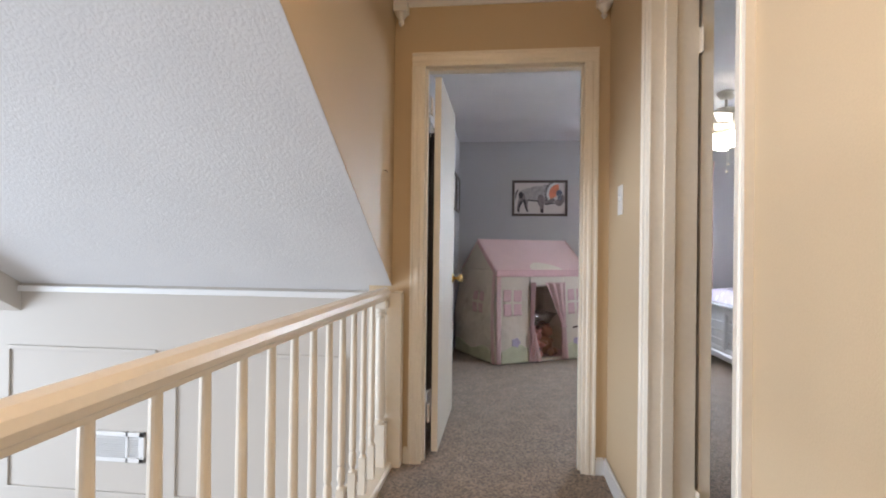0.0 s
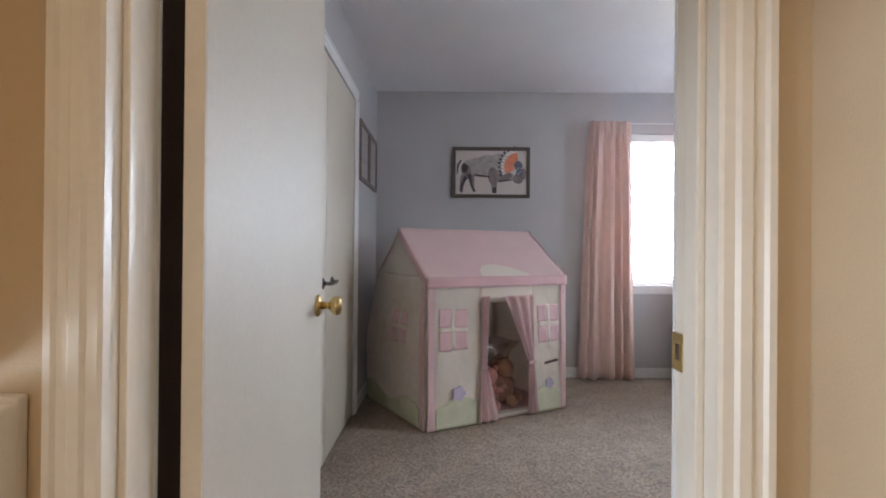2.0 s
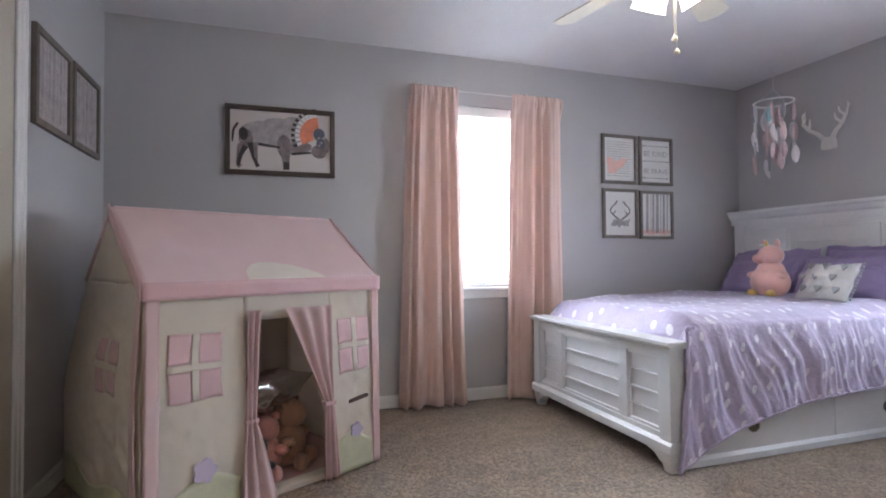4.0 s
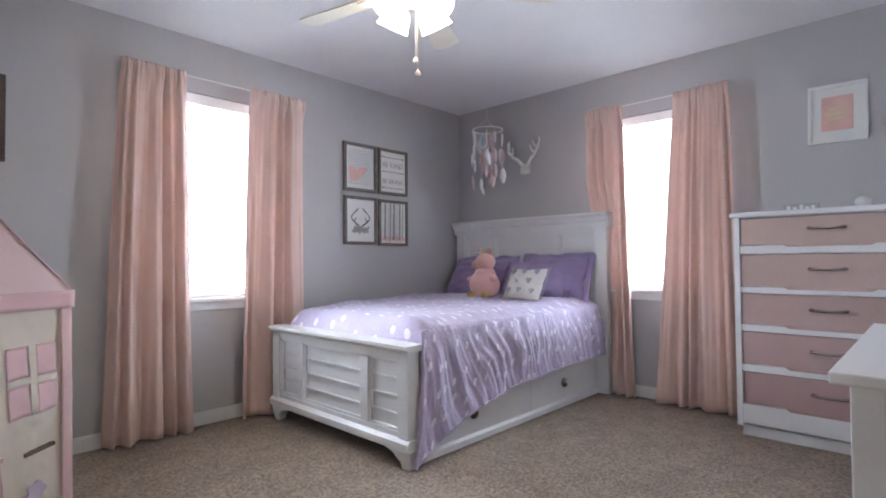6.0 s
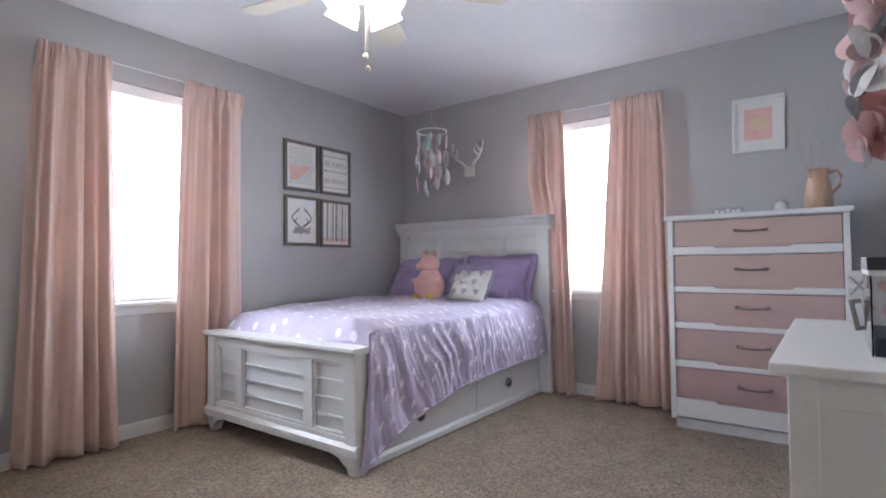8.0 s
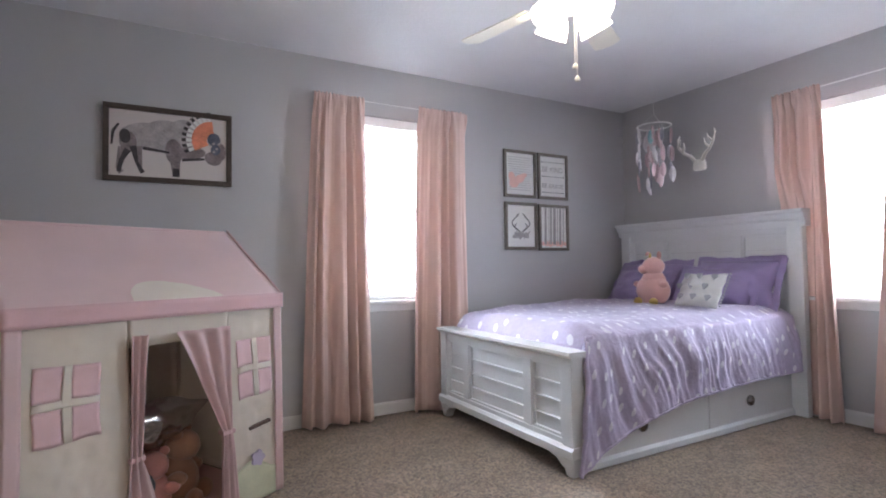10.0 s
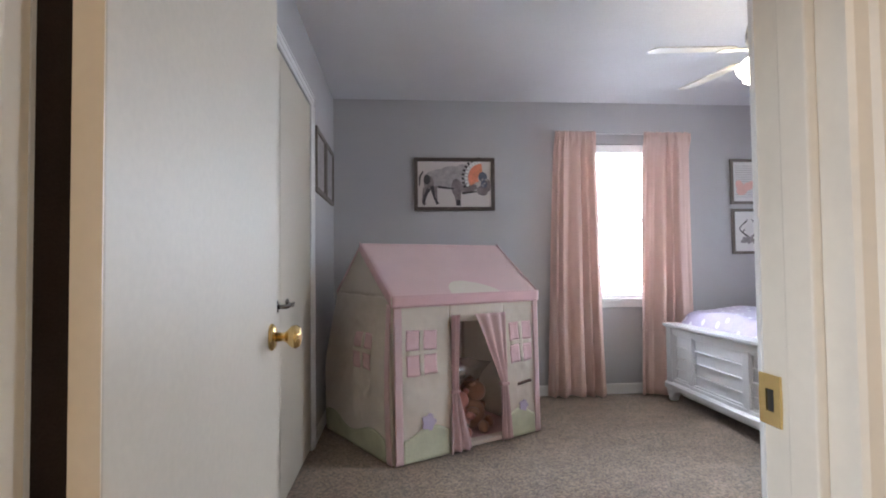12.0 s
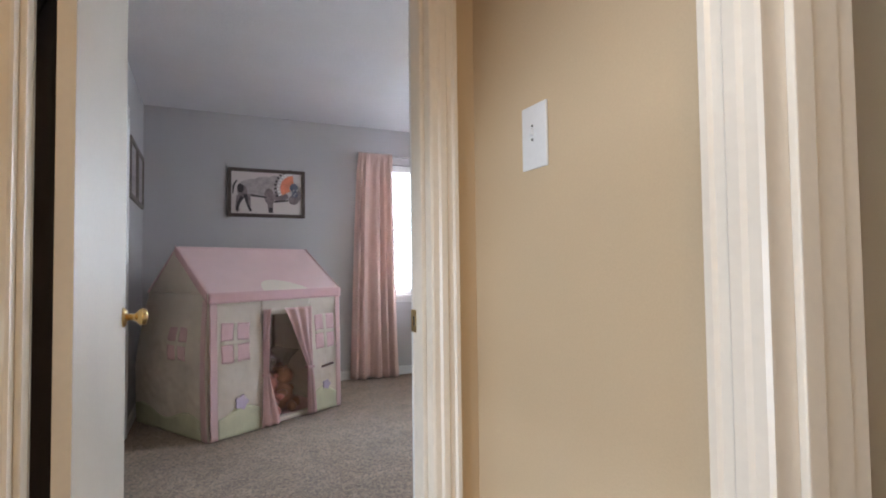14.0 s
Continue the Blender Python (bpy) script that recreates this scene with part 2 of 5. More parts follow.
def casing_profile(w, t):
    """Cross-section of a moulded door casing: across its width, and out from the wall."""
    return [(0, 0), (w, 0), (w, t), (w * 0.86, t), (w * 0.80, t * 0.72), (w * 0.62, t * 0.66), (w * 0.56, t * 0.86), (w * 0.36, t * 0.80), (w * 0.28, t * 0.55), (w * 0.08, t * 0.5), (0, t * 0.34)]


def casing_set(edge0, edge1, top, face, out, along, w=0.068, t=0.02, material=None):
    """Two uprights and a head round an opening in a wall that runs along x or y; out is +1 or -1."""
    prof = casing_profile(w, t)
    sets = []
    for e, sgn in ((edge0, -1), (edge1, 1)):
        bm = bmesh.new()
        o = [(e + sgn * a, face + out * b) if along == "x" else (face + out * b, e + sgn * a) for a, b in prof]
        prism(bm, o, "z", 0.0, top)
        trim_piece("door_casing", bm, material=material)
    bm = bmesh.new()
    if along == "x":
        o = [(face + out * b, top + a) for a, b in prof]
        prism(bm, o, "x", edge0 - w, edge1 + w)
    else:
        o = [(face + out * b, top + a) for a, b in prof]
        prism(bm, o, "y", edge0 - w, edge1 + w)
    trim_piece("door_casing", bm, material=material)


# bedroom doorway
casing_set(-0.138, 0.656, 2.028, 3.0, -1, "x")
casing_set(-0.138, 0.656, 2.028, S, 1, "x", material=WHITE)
for x0, x1 in ((-0.16, -0.14), (0.658, 0.678)):
    trim_piece("door_jamb", cube(x0, 2.992, 0, x1, S + 0.006, 2.03, 0.002))
trim_piece("door_jamb", cube(-0.16, 2.992, 2.03, 0.678, S + 0.006, 2.045, 0.002))
for x0, x1 in ((-0.14, -0.128), (0.646, 0.658)):
    trim_piece("door_stop", cube(x0, 3.03, 0, x1, 3.07, 2.03, 0.003))
trim_piece("door_stop", cube(-0.128, 3.03, 2.018, 0.646, 3.07, 2.03, 0.003))
# second doorway
casing_set(1.582, 2.260, 2.028, 0.78, -1, "y", 0.078)
for y0, y1 in ((1.56, 1.58), (2.262, 2.282)):
    trim_piece("door_jamb", cube(0.772, y0, 0, 0.935, y1, 2.03, 0.002))
trim_piece("door_jamb", cube(0.772, 1.56, 2.03, 0.935, 2.282, 2.045, 0.002))
trim_piece("door_stop", cube(0.82, 2.250, 0, 0.86, 2.262, 2.03, 0.003))
# closet
casing_set(4.13, 5.70, 2.05, L, 1, "y", 0.06, 0.018, WHITE)


def knob_set(parent, x, y, z, material, side=1):
    """A round knob on its rose, on the face that looks along +x."""
    m = pose(0, 0, 0, 0, 90 * side, 0)
    part("rose", lathe(bmesh.new(), [(0.033, 0), (0.033, 0.004), (0.026, 0.010), (0.012, 0.013)], x, y, z, 24, m), material, parent, smooth=True)
    part("door_knob", lathe(bmesh.new(), [(0.012, 0.010), (0.011, 0.032), (0.018, 0.040), (0.027, 0.050), (0.029, 0.060), (0.024, 0.069), (0.010, 0.073)], x, y, z, 24, m), material, parent, smooth=True)


def hinge(parent, x, y, z, material):
    bm = lathe(bmesh.new(), [(0.007, -0.045), (0.007, 0.045)], x, y, z, 10)
    box(bm, x - 0.001, y - 0.03, z - 0.045, x + 0.003, y + 0.03, z + 0.045)
    part("hinge", bm, material, parent)


door = thing("bedroom_door", (-0.09, 3.13, 0), "smooth off-white flush bedroom door standing open with brass knob", "door")
tagged(door, kind="structure")
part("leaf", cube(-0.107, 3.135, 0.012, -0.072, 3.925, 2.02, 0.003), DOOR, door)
part("leaf_edge", cube(-0.106, 3.1335, 0.014, -0.073, 3.1365, 2.018), TRIM, door, "cream painted door edge")
knob_set(door, -0.072, 3.862, 0.905, BRASS)
knob_set(door, -0.107, 3.862, 0.905, BRASS, -1)
for z in (0.22, 1.86):
    hinge(door, -0.122, 3.128, z, TRIM)

# Dark brown thing taken for a coat; it also blacks out the door gap.
coat = thing("hanging_coat", (-0.2, 3.45, 1.7), "dark brown coat hanging behind the open bedroom door", "coat")
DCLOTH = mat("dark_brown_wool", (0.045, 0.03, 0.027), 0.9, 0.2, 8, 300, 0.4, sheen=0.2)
part("hook", tube(bmesh.new(), [(-0.107, 3.45, 1.80), (-0.15, 3.45, 1.79), (-0.155, 3.45, 1.82)], 0.005, 6), STEEL, coat)
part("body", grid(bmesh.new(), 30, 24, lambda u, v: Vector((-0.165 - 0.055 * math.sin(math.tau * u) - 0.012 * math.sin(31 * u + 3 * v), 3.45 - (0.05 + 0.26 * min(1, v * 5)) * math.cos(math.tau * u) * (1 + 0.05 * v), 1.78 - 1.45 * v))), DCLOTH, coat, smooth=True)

door = thing("second_door", (0.935, 2.3, 0), "cream flush door folded back open from the second hall doorway", "door")
tagged(door, kind="structure")
turn = Matrix.Translation((0.948, 2.272, 0)) @ pose(0, 0, 0, 0, 0, -3)
part("leaf", cube(0.0, 0.0, 0.012, 0.04, 0.62, 2.02, 0.003, turn), TRIM, door)
for z in (0.22, 1.83):
    hinge(door, 0.941, 2.268, z, TRIM)

def closet_door(y0, y1):
    d = thing("closet_door", (L - 0.02, (y0 + y1) / 2, 0), "plain white flush closet door, closed", "door", "closet doors")
    tagged(d, kind="structure")
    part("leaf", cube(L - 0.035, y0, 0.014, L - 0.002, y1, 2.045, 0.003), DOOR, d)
    return d


left_leaf = closet_door(4.135, 4.917)
closet_door(4.921, 5.695)
part("handle_rose", lathe(bmesh.new(), [(0.028, 0), (0.028, 0.006), (0.018, 0.011)], L - 0.002, 4.84, 0.907, 20, pose(0, 0, 0, 0, 90, 0)), DSTEEL, left_leaf, "brushed steel rose", True)
bm = tube(bmesh.new(), [(L, 4.84, 0.907), (L + 0.028, 4.84, 0.907), (L + 0.046, 4.846, 0.909), (L + 0.052, 4.87, 0.914), (L + 0.050, 4.92, 0.906), (L + 0.047, 4.965, 0.915)], [0.010, 0.010, 0.011, 0.010, 0.008, 0.006], 10)
part("lever", bm, DSTEEL, left_leaf, "curved brushed steel lever", True)
bm = lathe(bmesh.new(), [(0.006, 0.0), (0.016, 0.004), (0.016, 0.012), (0.005, 0.016)], L + 0.032, 4.868, 0.924, 14, pose(0, 0, 0, 0, 90, 0))
part("lever_boss", bm, DSTEEL, left_leaf, smooth=True)

strike = thing("strike_plate", (0.655, 3.09, 0.9), "worn brass strike plate on the door jamb", "strike plate")
bm = bmesh.new()
box(bm, 0.6545, 3.091, 0.892, 0.6575, 3.125, 0.908, 0.001)
box(bm, 0.6545, 3.091, 0.932, 0.6575, 3.125, 0.949, 0.001)
box(bm, 0.6545, 3.091, 0.907, 0.6575, 3.101, 0.933)
box(bm, 0.6545, 3.114, 0.907, 0.6575, 3.125, 0.933)
part("plate", bm, BRASS, strike)
# Thin black patch on the jamb; the hole's darkness is in its colour.
part("latch_hole_dark", cube(0.6568, 3.101, 0.908, 0.6574, 3.114, 0.932), BLACK, strike, "black patch standing in for the unlit latch hole")

# baseboards
def base(name, x0, y0, x1, y1, material, h=0.085):
    bm = cube(x0, y0, 0, x1, y1, h - 0.012, 0.0)
    box(bm, x0 + 0.003 if x1 - x0 < 0.05 else x0, y0 + 0.003 if y1 - y0 < 0.05 else y0, h - 0.012, x1 - 0.003 if x1 - x0 < 0.05 else x1, y1 - 0.003 if y1 - y0 < 0.05 else y1, h, 0.002)
    tagged(part(name, bm, material), "painted baseboard along the wall", "baseboard", kind="structure")


base("baseboard", L, N - 0.014, R, N, WHITE)
base("baseboard", R - 0.014, S, R, N - 0.014, WHITE)
base("baseboard", L, S + 0.02, L + 0.014, 4.07, WHITE)
base("baseboard", L, 5.762, L + 0.014, N - 0.014, WHITE)
base("baseboard", 1.9, S, R - 0.014, S + 0.014, WHITE)
base("baseboard", 0.766, 2.340, 0.78, 2.998, WHITE)
base("baseboard", 0.766, -1.3, 0.78, 1.502, WHITE)
base("baseboard", 0.726, 2.986, 0.766, 3.0, WHITE)
base("baseboard", -0.232, 2.986, -0.208, 3.0, TRIM)

# crown along the hall's end wall, with a drop block at each corner
prof = [(3.0, H), (3.0, H - 0.105), (2.992, H - 0.105), (2.985, H - 0.085), (2.962, H - 0.05), (2.94, H - 0.03), (2.932, H)]
bm = prism(bmesh.new(), prof, "x", -0.30, 0.78)
trim_piece("crown_moulding", bm, material=WHITE)
for x in (-0.262, 0.742):
    bm = bmesh.new()
    box(bm, x - 0.036, 2.93, H - 0.15, x + 0.036, 2.999, H - 0.09, 0.006)
    lathe(bm, [(0.004, -0.215), (0.016, -0.20), (0.012, -0.185), (0.026, -0.165), (0.034, -0.148)], x, 2.966, H, 14)
    trim_piece("crown_corner_block", bm, "white moulded corner block of the crown", WHITE)

# hall switch
sw = thing("light_switch", (0.777, 2.735, 1.315), "white plastic light switch plate on the hall wall", "light switch")
part("plate", cube(0.7735, 2.694, 1.254, 0.7795, 2.778, 1.385, 0.0025), WHITE, sw)
part("toggle", cube(0.766, 2.735, 1.322, 0.775, 2.745, 1.336, 0.002), WHITE, sw)
for z in (1.342, 1.314):
    part("screw", lathe(bmesh.new(), [(0.003, 0), (0.0026, 0.0012)], 0.7735, 2.740, z, 10, pose(0, 0, 0, 0, -90, 0)), DSTEEL, sw)
nail = thing("picture_nail", (-0.3, 2.79, 1.46), "bent bare steel nail in the tan hall wall", "nail")
part("shank", tube(bmesh.new(), [(-0.302, 2.79, 1.468), (-0.285, 2.785, 1.462), (-0.278, 2.765, 1.453)], 0.0018, 6), GREYWOOD, nail)

# railing: sill board, posts, balusters, handrail
rail = thing("stair_railing", (-0.33, 0.9, 0), "cream painted landing railing with turned balusters", "railing")
bm = prism(bmesh.new(), [(-0.385, 0.0), (-0.275, 0.0), (-0.275, 0.022), (-0.285, 0.03), (-0.375, 0.03), (-0.385, 0.022)], "y", -1.3, 2.998)
part("sill_board", bm, TRIM, rail, "white painted board under the balusters")
part("fascia_board", cube(-0.432, -1.3, -0.25, -0.4215, 2.998, 0.02, 0.002), TRIM, rail)
prof = [(-0.352, 0.836), (-0.308, 0.836), (-0.306, 0.846), (-0.298, 0.852), (-0.294, 0.866), (-0.298, 0.882), (-0.310, 0.894), (-0.330, 0.899), (-0.350, 0.894), (-0.362, 0.882), (-0.366, 0.866), (-0.362, 0.852), (-0.354, 0.846)]
part("handrail", prism(bmesh.new(), prof, "y", -1.3, 2.955), TRIM, rail, "rounded cream handrail", False)


def baluster_mesh(y):
    bm = bmesh.new()
    box(bm, -0.346, y - 0.016, 0.028, -0.314, y + 0.016, 0.185, 0.002)
    lathe(bm, [(0.016, 0.185), (0.0165, 0.192), (0.010, 0.200), (0.0105, 0.207), (0.0155, 0.222), (0.0165, 0.245), (0.014, 0.262), (0.010, 0.272), (0.014, 0.280), (0.0145, 0.30), (0.0135, 0.60), (0.0115, 0.838)], -0.33, y, 0, 12)
    return bm


for k in range(-14, 13):
    part("baluster", baluster_mesh(0.904 + 0.152 * k), TRIM, rail, smooth=False)
bm = bmesh.new()
box(bm, -0.362, 2.852, 0.028, -0.298, 2.916, 0.235, 0.003)
lathe(bm, [(0.030, 0.235), (0.031, 0.245), (0.020, 0.255), (0.021, 0.262), (0.029, 0.285), (0.031, 0.34), (0.027, 0.40), (0.024, 0.70), (0.022, 0.755), (0.029, 0.765), (0.029, 0.775), (0.022, 0.785), (0.027, 0.80)], -0.33, 2.884, 0, 18)
box(bm, -0.362, 2.852, 0.80, -0.298, 2.916, 0.838, 0.003)
part("newel_post", bm, TRIM, rail, "turned half newel beside the wall")
bm = cube(-0.40, 2.925, 0.0, -0.236, 2.982, 0.872, 0.003)
box(bm, -0.284, 2.978, 0.0, -0.236, 2.998, 0.88, 0.004)
part("end_board", bm, TRIM, rail, "cream board closing the railing against the wall")

# living room wall: panel mouldings, vent, beam
def panel_moulding(x0, z0, x1, z1, y=3.05):
    d = 0.022
    bm = bmesh.new()
    for a in ((x0, y - 0.012, z0, x1, y - 0.001, z0 + d), (x0, y - 0.012, z1 - d, x1, y - 0.001, z1), (x0, y - 0.012, z0 + d, x0 + d, y - 0.001, z1 - d), (x1 - d, y - 0.012, z0 + d, x1, y - 0.001, z1 - d)):
        box(bm, *a, 0.003)
    trim_piece("panel_moulding", bm, "cream picture-frame moulding on the living room wall", CREAM)


for x0, x1 in ((-2.55, -1.63), (-1.53, -0.55), (-3.6, -2.65)):
    panel_moulding(x0, -0.30, x1, 0.52)
    panel_moulding(x0, -1.5, x1, -0.42)
trim_piece("cove_trim", cube(-6.0, 3.025, slope_z(3.05) - 0.045, -0.42, 3.05, slope_z(3.05) - 0.012, 0.004), "white trim under the sloping ceiling", WHITE)
bm = prism(bmesh.new(), [(3.05, slope_z(3.05) - 0.16), (3.05, slope_z(3.05) - 0.001), (-2.6, slope_z(-2.6) - 0.001), (-2.6, slope_z(-2.6) - 0.16)], "x", -2.75, -2.47)
trim_piece("ceiling_beam", bm, "cream boxed beam under the vaulted ceiling", CREAM)
vent = thing("wall_vent", (-1.86, 3.05, -0.02), "white metal air return grille with dark slots", "vent")
bm = bmesh.new()
vx0, vx1, vz0, vz1 = -2.04, -1.69, -0.105, 0.06
for a in ((vx0, vz0, vx1, vz0 + 0.024), (vx0, vz1 - 0.024, vx1, vz1), (vx0, vz0, vx0 + 0.03, vz1), (vx1 - 0.03, vz0, vx1, vz1), (-1.80, vz0, -1.785, vz1)):
    box(bm, a[0], 3.034, a[1], a[2], 3.049, a[3], 0.002)
part("frame", bm, WHITE, vent)
# Black sheet gives the shade between the slats; no duct is cut.
part("backing", cube(vx0 + 0.01, 3.043, vz0 + 0.01, vx1 - 0.01, 3.0485, vz1 - 0.01), BLACK, vent, "black sheet standing in for the unlit duct")
for k in range(9):
    z = vz0 + 0.031 + 0.0127 * k
    part("slat", cube(vx0 + 0.03, -0.006, -0.0012, vx1 - 0.03, 0.006, 0.0012, 0, Matrix.Translation((0, 3.039, z)) @ pose(0, 0, 0, 35, 0, 0)), WHITE, vent)


# windows: frame, two sashes, glass, sill, blinds
GLASS = bpy.data.materials.new("window_glass")
GLASS.use_nodes = True
g = GLASS.node_tree.nodes["Principled BSDF"]
g.inputs["Base Color"].default_value, g.inputs["Roughness"].default_value = (1, 1, 1, 1), 0.0
g.inputs["Transmission Weight"].default_value, g.inputs["IOR"].default_value = 1.0, 1.05


def window(name, m, w=0.90, z0=0.79, z1=2.09):
    """A sash window in local axes: x along the wall, y outwards from the inner face, opening centred on x = 0."""
    win = new(name)
    win.matrix_world = m
    tagged(win, "white double-hung window with half-open white blinds, bright daylight outside", "window", kind="structure")
    h = w / 2

    def add(nm, boxes, material, bevel=0.003, label=""):
        bm = bmesh.new()
        for b in boxes:
            box(bm, *b, bevel)
        bmesh.ops.transform(bm, matrix=m, verts=bm.verts)
        return part(nm, bm, material, win, label)

    add("window_frame", [(-h, 0.06, z0, -h + 0.04, 0.135, z1), (h - 0.04, 0.06, z0, h, 0.135, z1), (-h + 0.04, 0.06, z1 - 0.04, h - 0.04, 0.135, z1), (-h + 0.04, 0.06, z0, h - 0.04, 0.135, z0 + 0.04)], WHITE)
    mid = (z0 + z1) / 2 - 0.01
    add("upper_sash", [(-h + 0.04, 0.10, mid, h - 0.04, 0.125, mid + 0.04), (-h + 0.04, 0.10, mid + 0.04, -h + 0.075, 0.125, z1 - 0.04), (h - 0.075, 0.10, mid + 0.04, h - 0.04, 0.125, z1 - 0.04), (-h + 0.075, 0.10, z1 - 0.075, h - 0.075, 0.125, z1 - 0.04)], WHITE)
    add("lower_sash", [(-h + 0.04, 0.07, mid - 0.005, h - 0.04, 0.095, mid + 0.035), (-h + 0.04, 0.07, z0 + 0.04, -h + 0.075, 0.095, mid - 0.005), (h - 0.075, 0.07, z0 + 0.04, h - 0.04, 0.095, mid - 0.005), (-h + 0.075, 0.07, z0 + 0.04, h - 0.075, 0.095, z0 + 0.08)], WHITE)
    for nm, a, b, y in (("pane", mid + 0.04, z1 - 0.075, 0.112), ("pane", z0 + 0.08, mid - 0.005, 0.082)):
        p = add(nm, [(-h + 0.07, y, a - 0.005, h - 0.07, y + 0.004, b + 0.005)], GLASS, 0)
        p.visible_shadow = False
    add("window_sill", [(-h - 0.05, -0.045, z0 - 0.022, h + 0.05, 0.06, z0 + 0.002)], WHITE, 0.005)
    add("apron", [(-h - 0.03, -0.016, z0 - 0.075, h + 0.03, -0.001, z0 - 0.022)], WHITE, 0.004)
    blind = new(name.replace("window", "window_blind").rsplit("_", 1)[0])
    blind.matrix_world = m
    tagged(blind, "white vinyl mini-blind, slats tilted open, inside the window recess", "blind")
    def addb(nm, bm, material, label=""):
        bmesh.ops.transform(bm, matrix=m, verts=bm.verts)
        return part(nm, bm, material, blind, label)
    addb("headrail", cube(-h + 0.008, 0.005, z1 - 0.07, h - 0.008, 0.05, z1 - 0.004, 0.004), BLIND, "white blind valance")
    addb("bottom_rail", cube(-h + 0.012, 0.015, z0 + 0.008, h - 0.012, 0.04, z0 + 0.026, 0.004), BLIND)
    n = 28
    for k in range(n):
        z = z0 + 0.055 + k * (z1 - z0 - 0.14) / (n - 1)
        bm = cube(-h + 0.012, -0.02, -0.0008, h - 0.012, 0.02, 0.0008, 0, Matrix.Translation((0, 0.029, z)) @ pose(0, 0, 0, 14, 0, 0))
        addb("slat", bm, BLIND)
    for x in (-0.26, 0.26):
        addb("ladder_cord", tube(bmesh.new(), [(x, 0.029, z0 + 0.02), (x, 0.029, z1 - 0.06)], 0.0012, 5), BLIND)
    return win


window("window_1", Matrix.Translation((2.08, N, 0)))
window("window_2", Matrix.Translation((R, 4.93, 0)) @ pose(0, 0, 0, 0, 0, -90))


# ---- curtains ----
def curtain(name, m, top0, top1, bot0, bot1, folds, seed, z1=2.165, z0=0.012, tuck=None):
    """A hanging panel along local x, gathered on its rod, folds swelling towards the hem."""
    rnd = random.Random(seed)
    ph = [rnd.uniform(0, 6.28) for _ in range(4)]

    def at(u, v):
        z = z1 + (z0 - z1) * v
        a, b = top0 + (bot0 - top0) * v ** 0.8, top1 + (bot1 - top1) * v ** 0.8
        uu = u + 0.012 * math.sin(5 * u * 3.1 + ph[0] + 2.0 * v) * v
        x = a + (b - a) * uu
        amp = 0.018 + 0.022 * min(1, v * 1.6)
        q = u + 0.06 * math.sin(math.tau * u * 1.7 + ph[2]) + 0.02 * math.sin(2.5 * v + ph[0])
        w = math.sin(folds * math.tau * q + ph[1]) + 0.75 * noise.noise(Vector((u * 7 + seed * 9, v * 1.2, seed))) + 0.25 * noise.noise(Vector((u * 22 + seed * 5, v * 2.4, seed)))
        y = -0.098 - amp * (w + 0.22 * math.sin(2.3 * folds * math.tau * q + ph[3]))
        if v < 0.07:
            k = min(1, max(0, (v - 0.02) / 0.05))
            gather = 0.006 * (1 + math.sin(3 * folds * math.tau * q + ph[3])) + 0.004 * (1 + w)
            y = k * y + (1 - k) * (-0.108 - gather)
            z += (1 - k) * 0.006 * math.sin(folds * math.tau * u * 3.0 + ph[0])
        if tuck:
            k = min(1, max(0, (tuck[0] + 0.25 - z) / 0.23)) * min(1, max(0, (tuck[1] - x) / 0.03))
            y += k * (-0.02 + 0.15 * (y + 0.098) - y)
        return m @ Vector((x, y, z))

    bm = grid(bmesh.new(), 110, 40, at)
    cur = thing(name, m @ Vector(((bot0 + bot1) / 2, -0.098, 0)), "floor-length peach pink cotton curtain panel hanging in soft folds", "curtain", "bedroom curtains")
    ob = part("cloth", bm, PEACH, cur, smooth=True)
    mod = ob.modifiers.new("thick", "SOLIDIFY")
    mod.thickness = 0.003
    return cur


MN, ME = Matrix.Translation((0, N, 0)), Matrix.Translation((R, 0, 0)) @ pose(0, 0, 0, 0, 0, -90)
curtain("curtain", MN, 1.515, 1.85, 1.43, 1.90, 4.5, 1)
curtain("curtain", MN, 2.26, 2.665, 2.19, 2.70, 4.0, 2)
curtain("curtain", ME, -5.39, -5.09, -5.42, -5.03, 4.5, 3, tuck=(1.385, -5.165))
curtain("curtain", ME, -4.715, -4.375, -4.86, -4.33, 5.0, 4)


def curtain_rod(m, x0, x1):
    rod = thing("curtain_rod", m @ Vector(((x0 + x1) / 2, -0.098, 2.15)), "slim white metal curtain rod over the window", "curtain rod")
    bm = tube(bmesh.new(), [m @ Vector((x0, -0.098, 2.152)), m @ Vector((x1, -0.098, 2.152))], 0.004, 8)
    part("bar", bm, WHITE, rod)
    for x in (x0 + 0.01, x1 - 0.01):
        part("bracket", tube(bmesh.new(), [m @ Vector((x, 0, 2.15)), m @ Vector((x, -0.098, 2.152))], 0.006, 8), WHITE, rod)


curtain_rod(MN, 1.545, 2.635)
curtain_rod(ME, -5.36, -4.405)


# ---- bed ----
BEDW = mat("bed_white_paint", (0.78, 0.78, 0.79), 0.38, 0.04, 4, 80, 0.06)
LILAC = mat("lilac_satin", (0.50, 0.432, 0.605), 0.62, 0.10, 5, 48, 0.45, depth=0.006, sheen=0.25)
PURPLE = mat("purple_cotton", (0.345, 0.265, 0.475), 0.6, 0.08, 6, 420, 0.3, sheen=0.2)


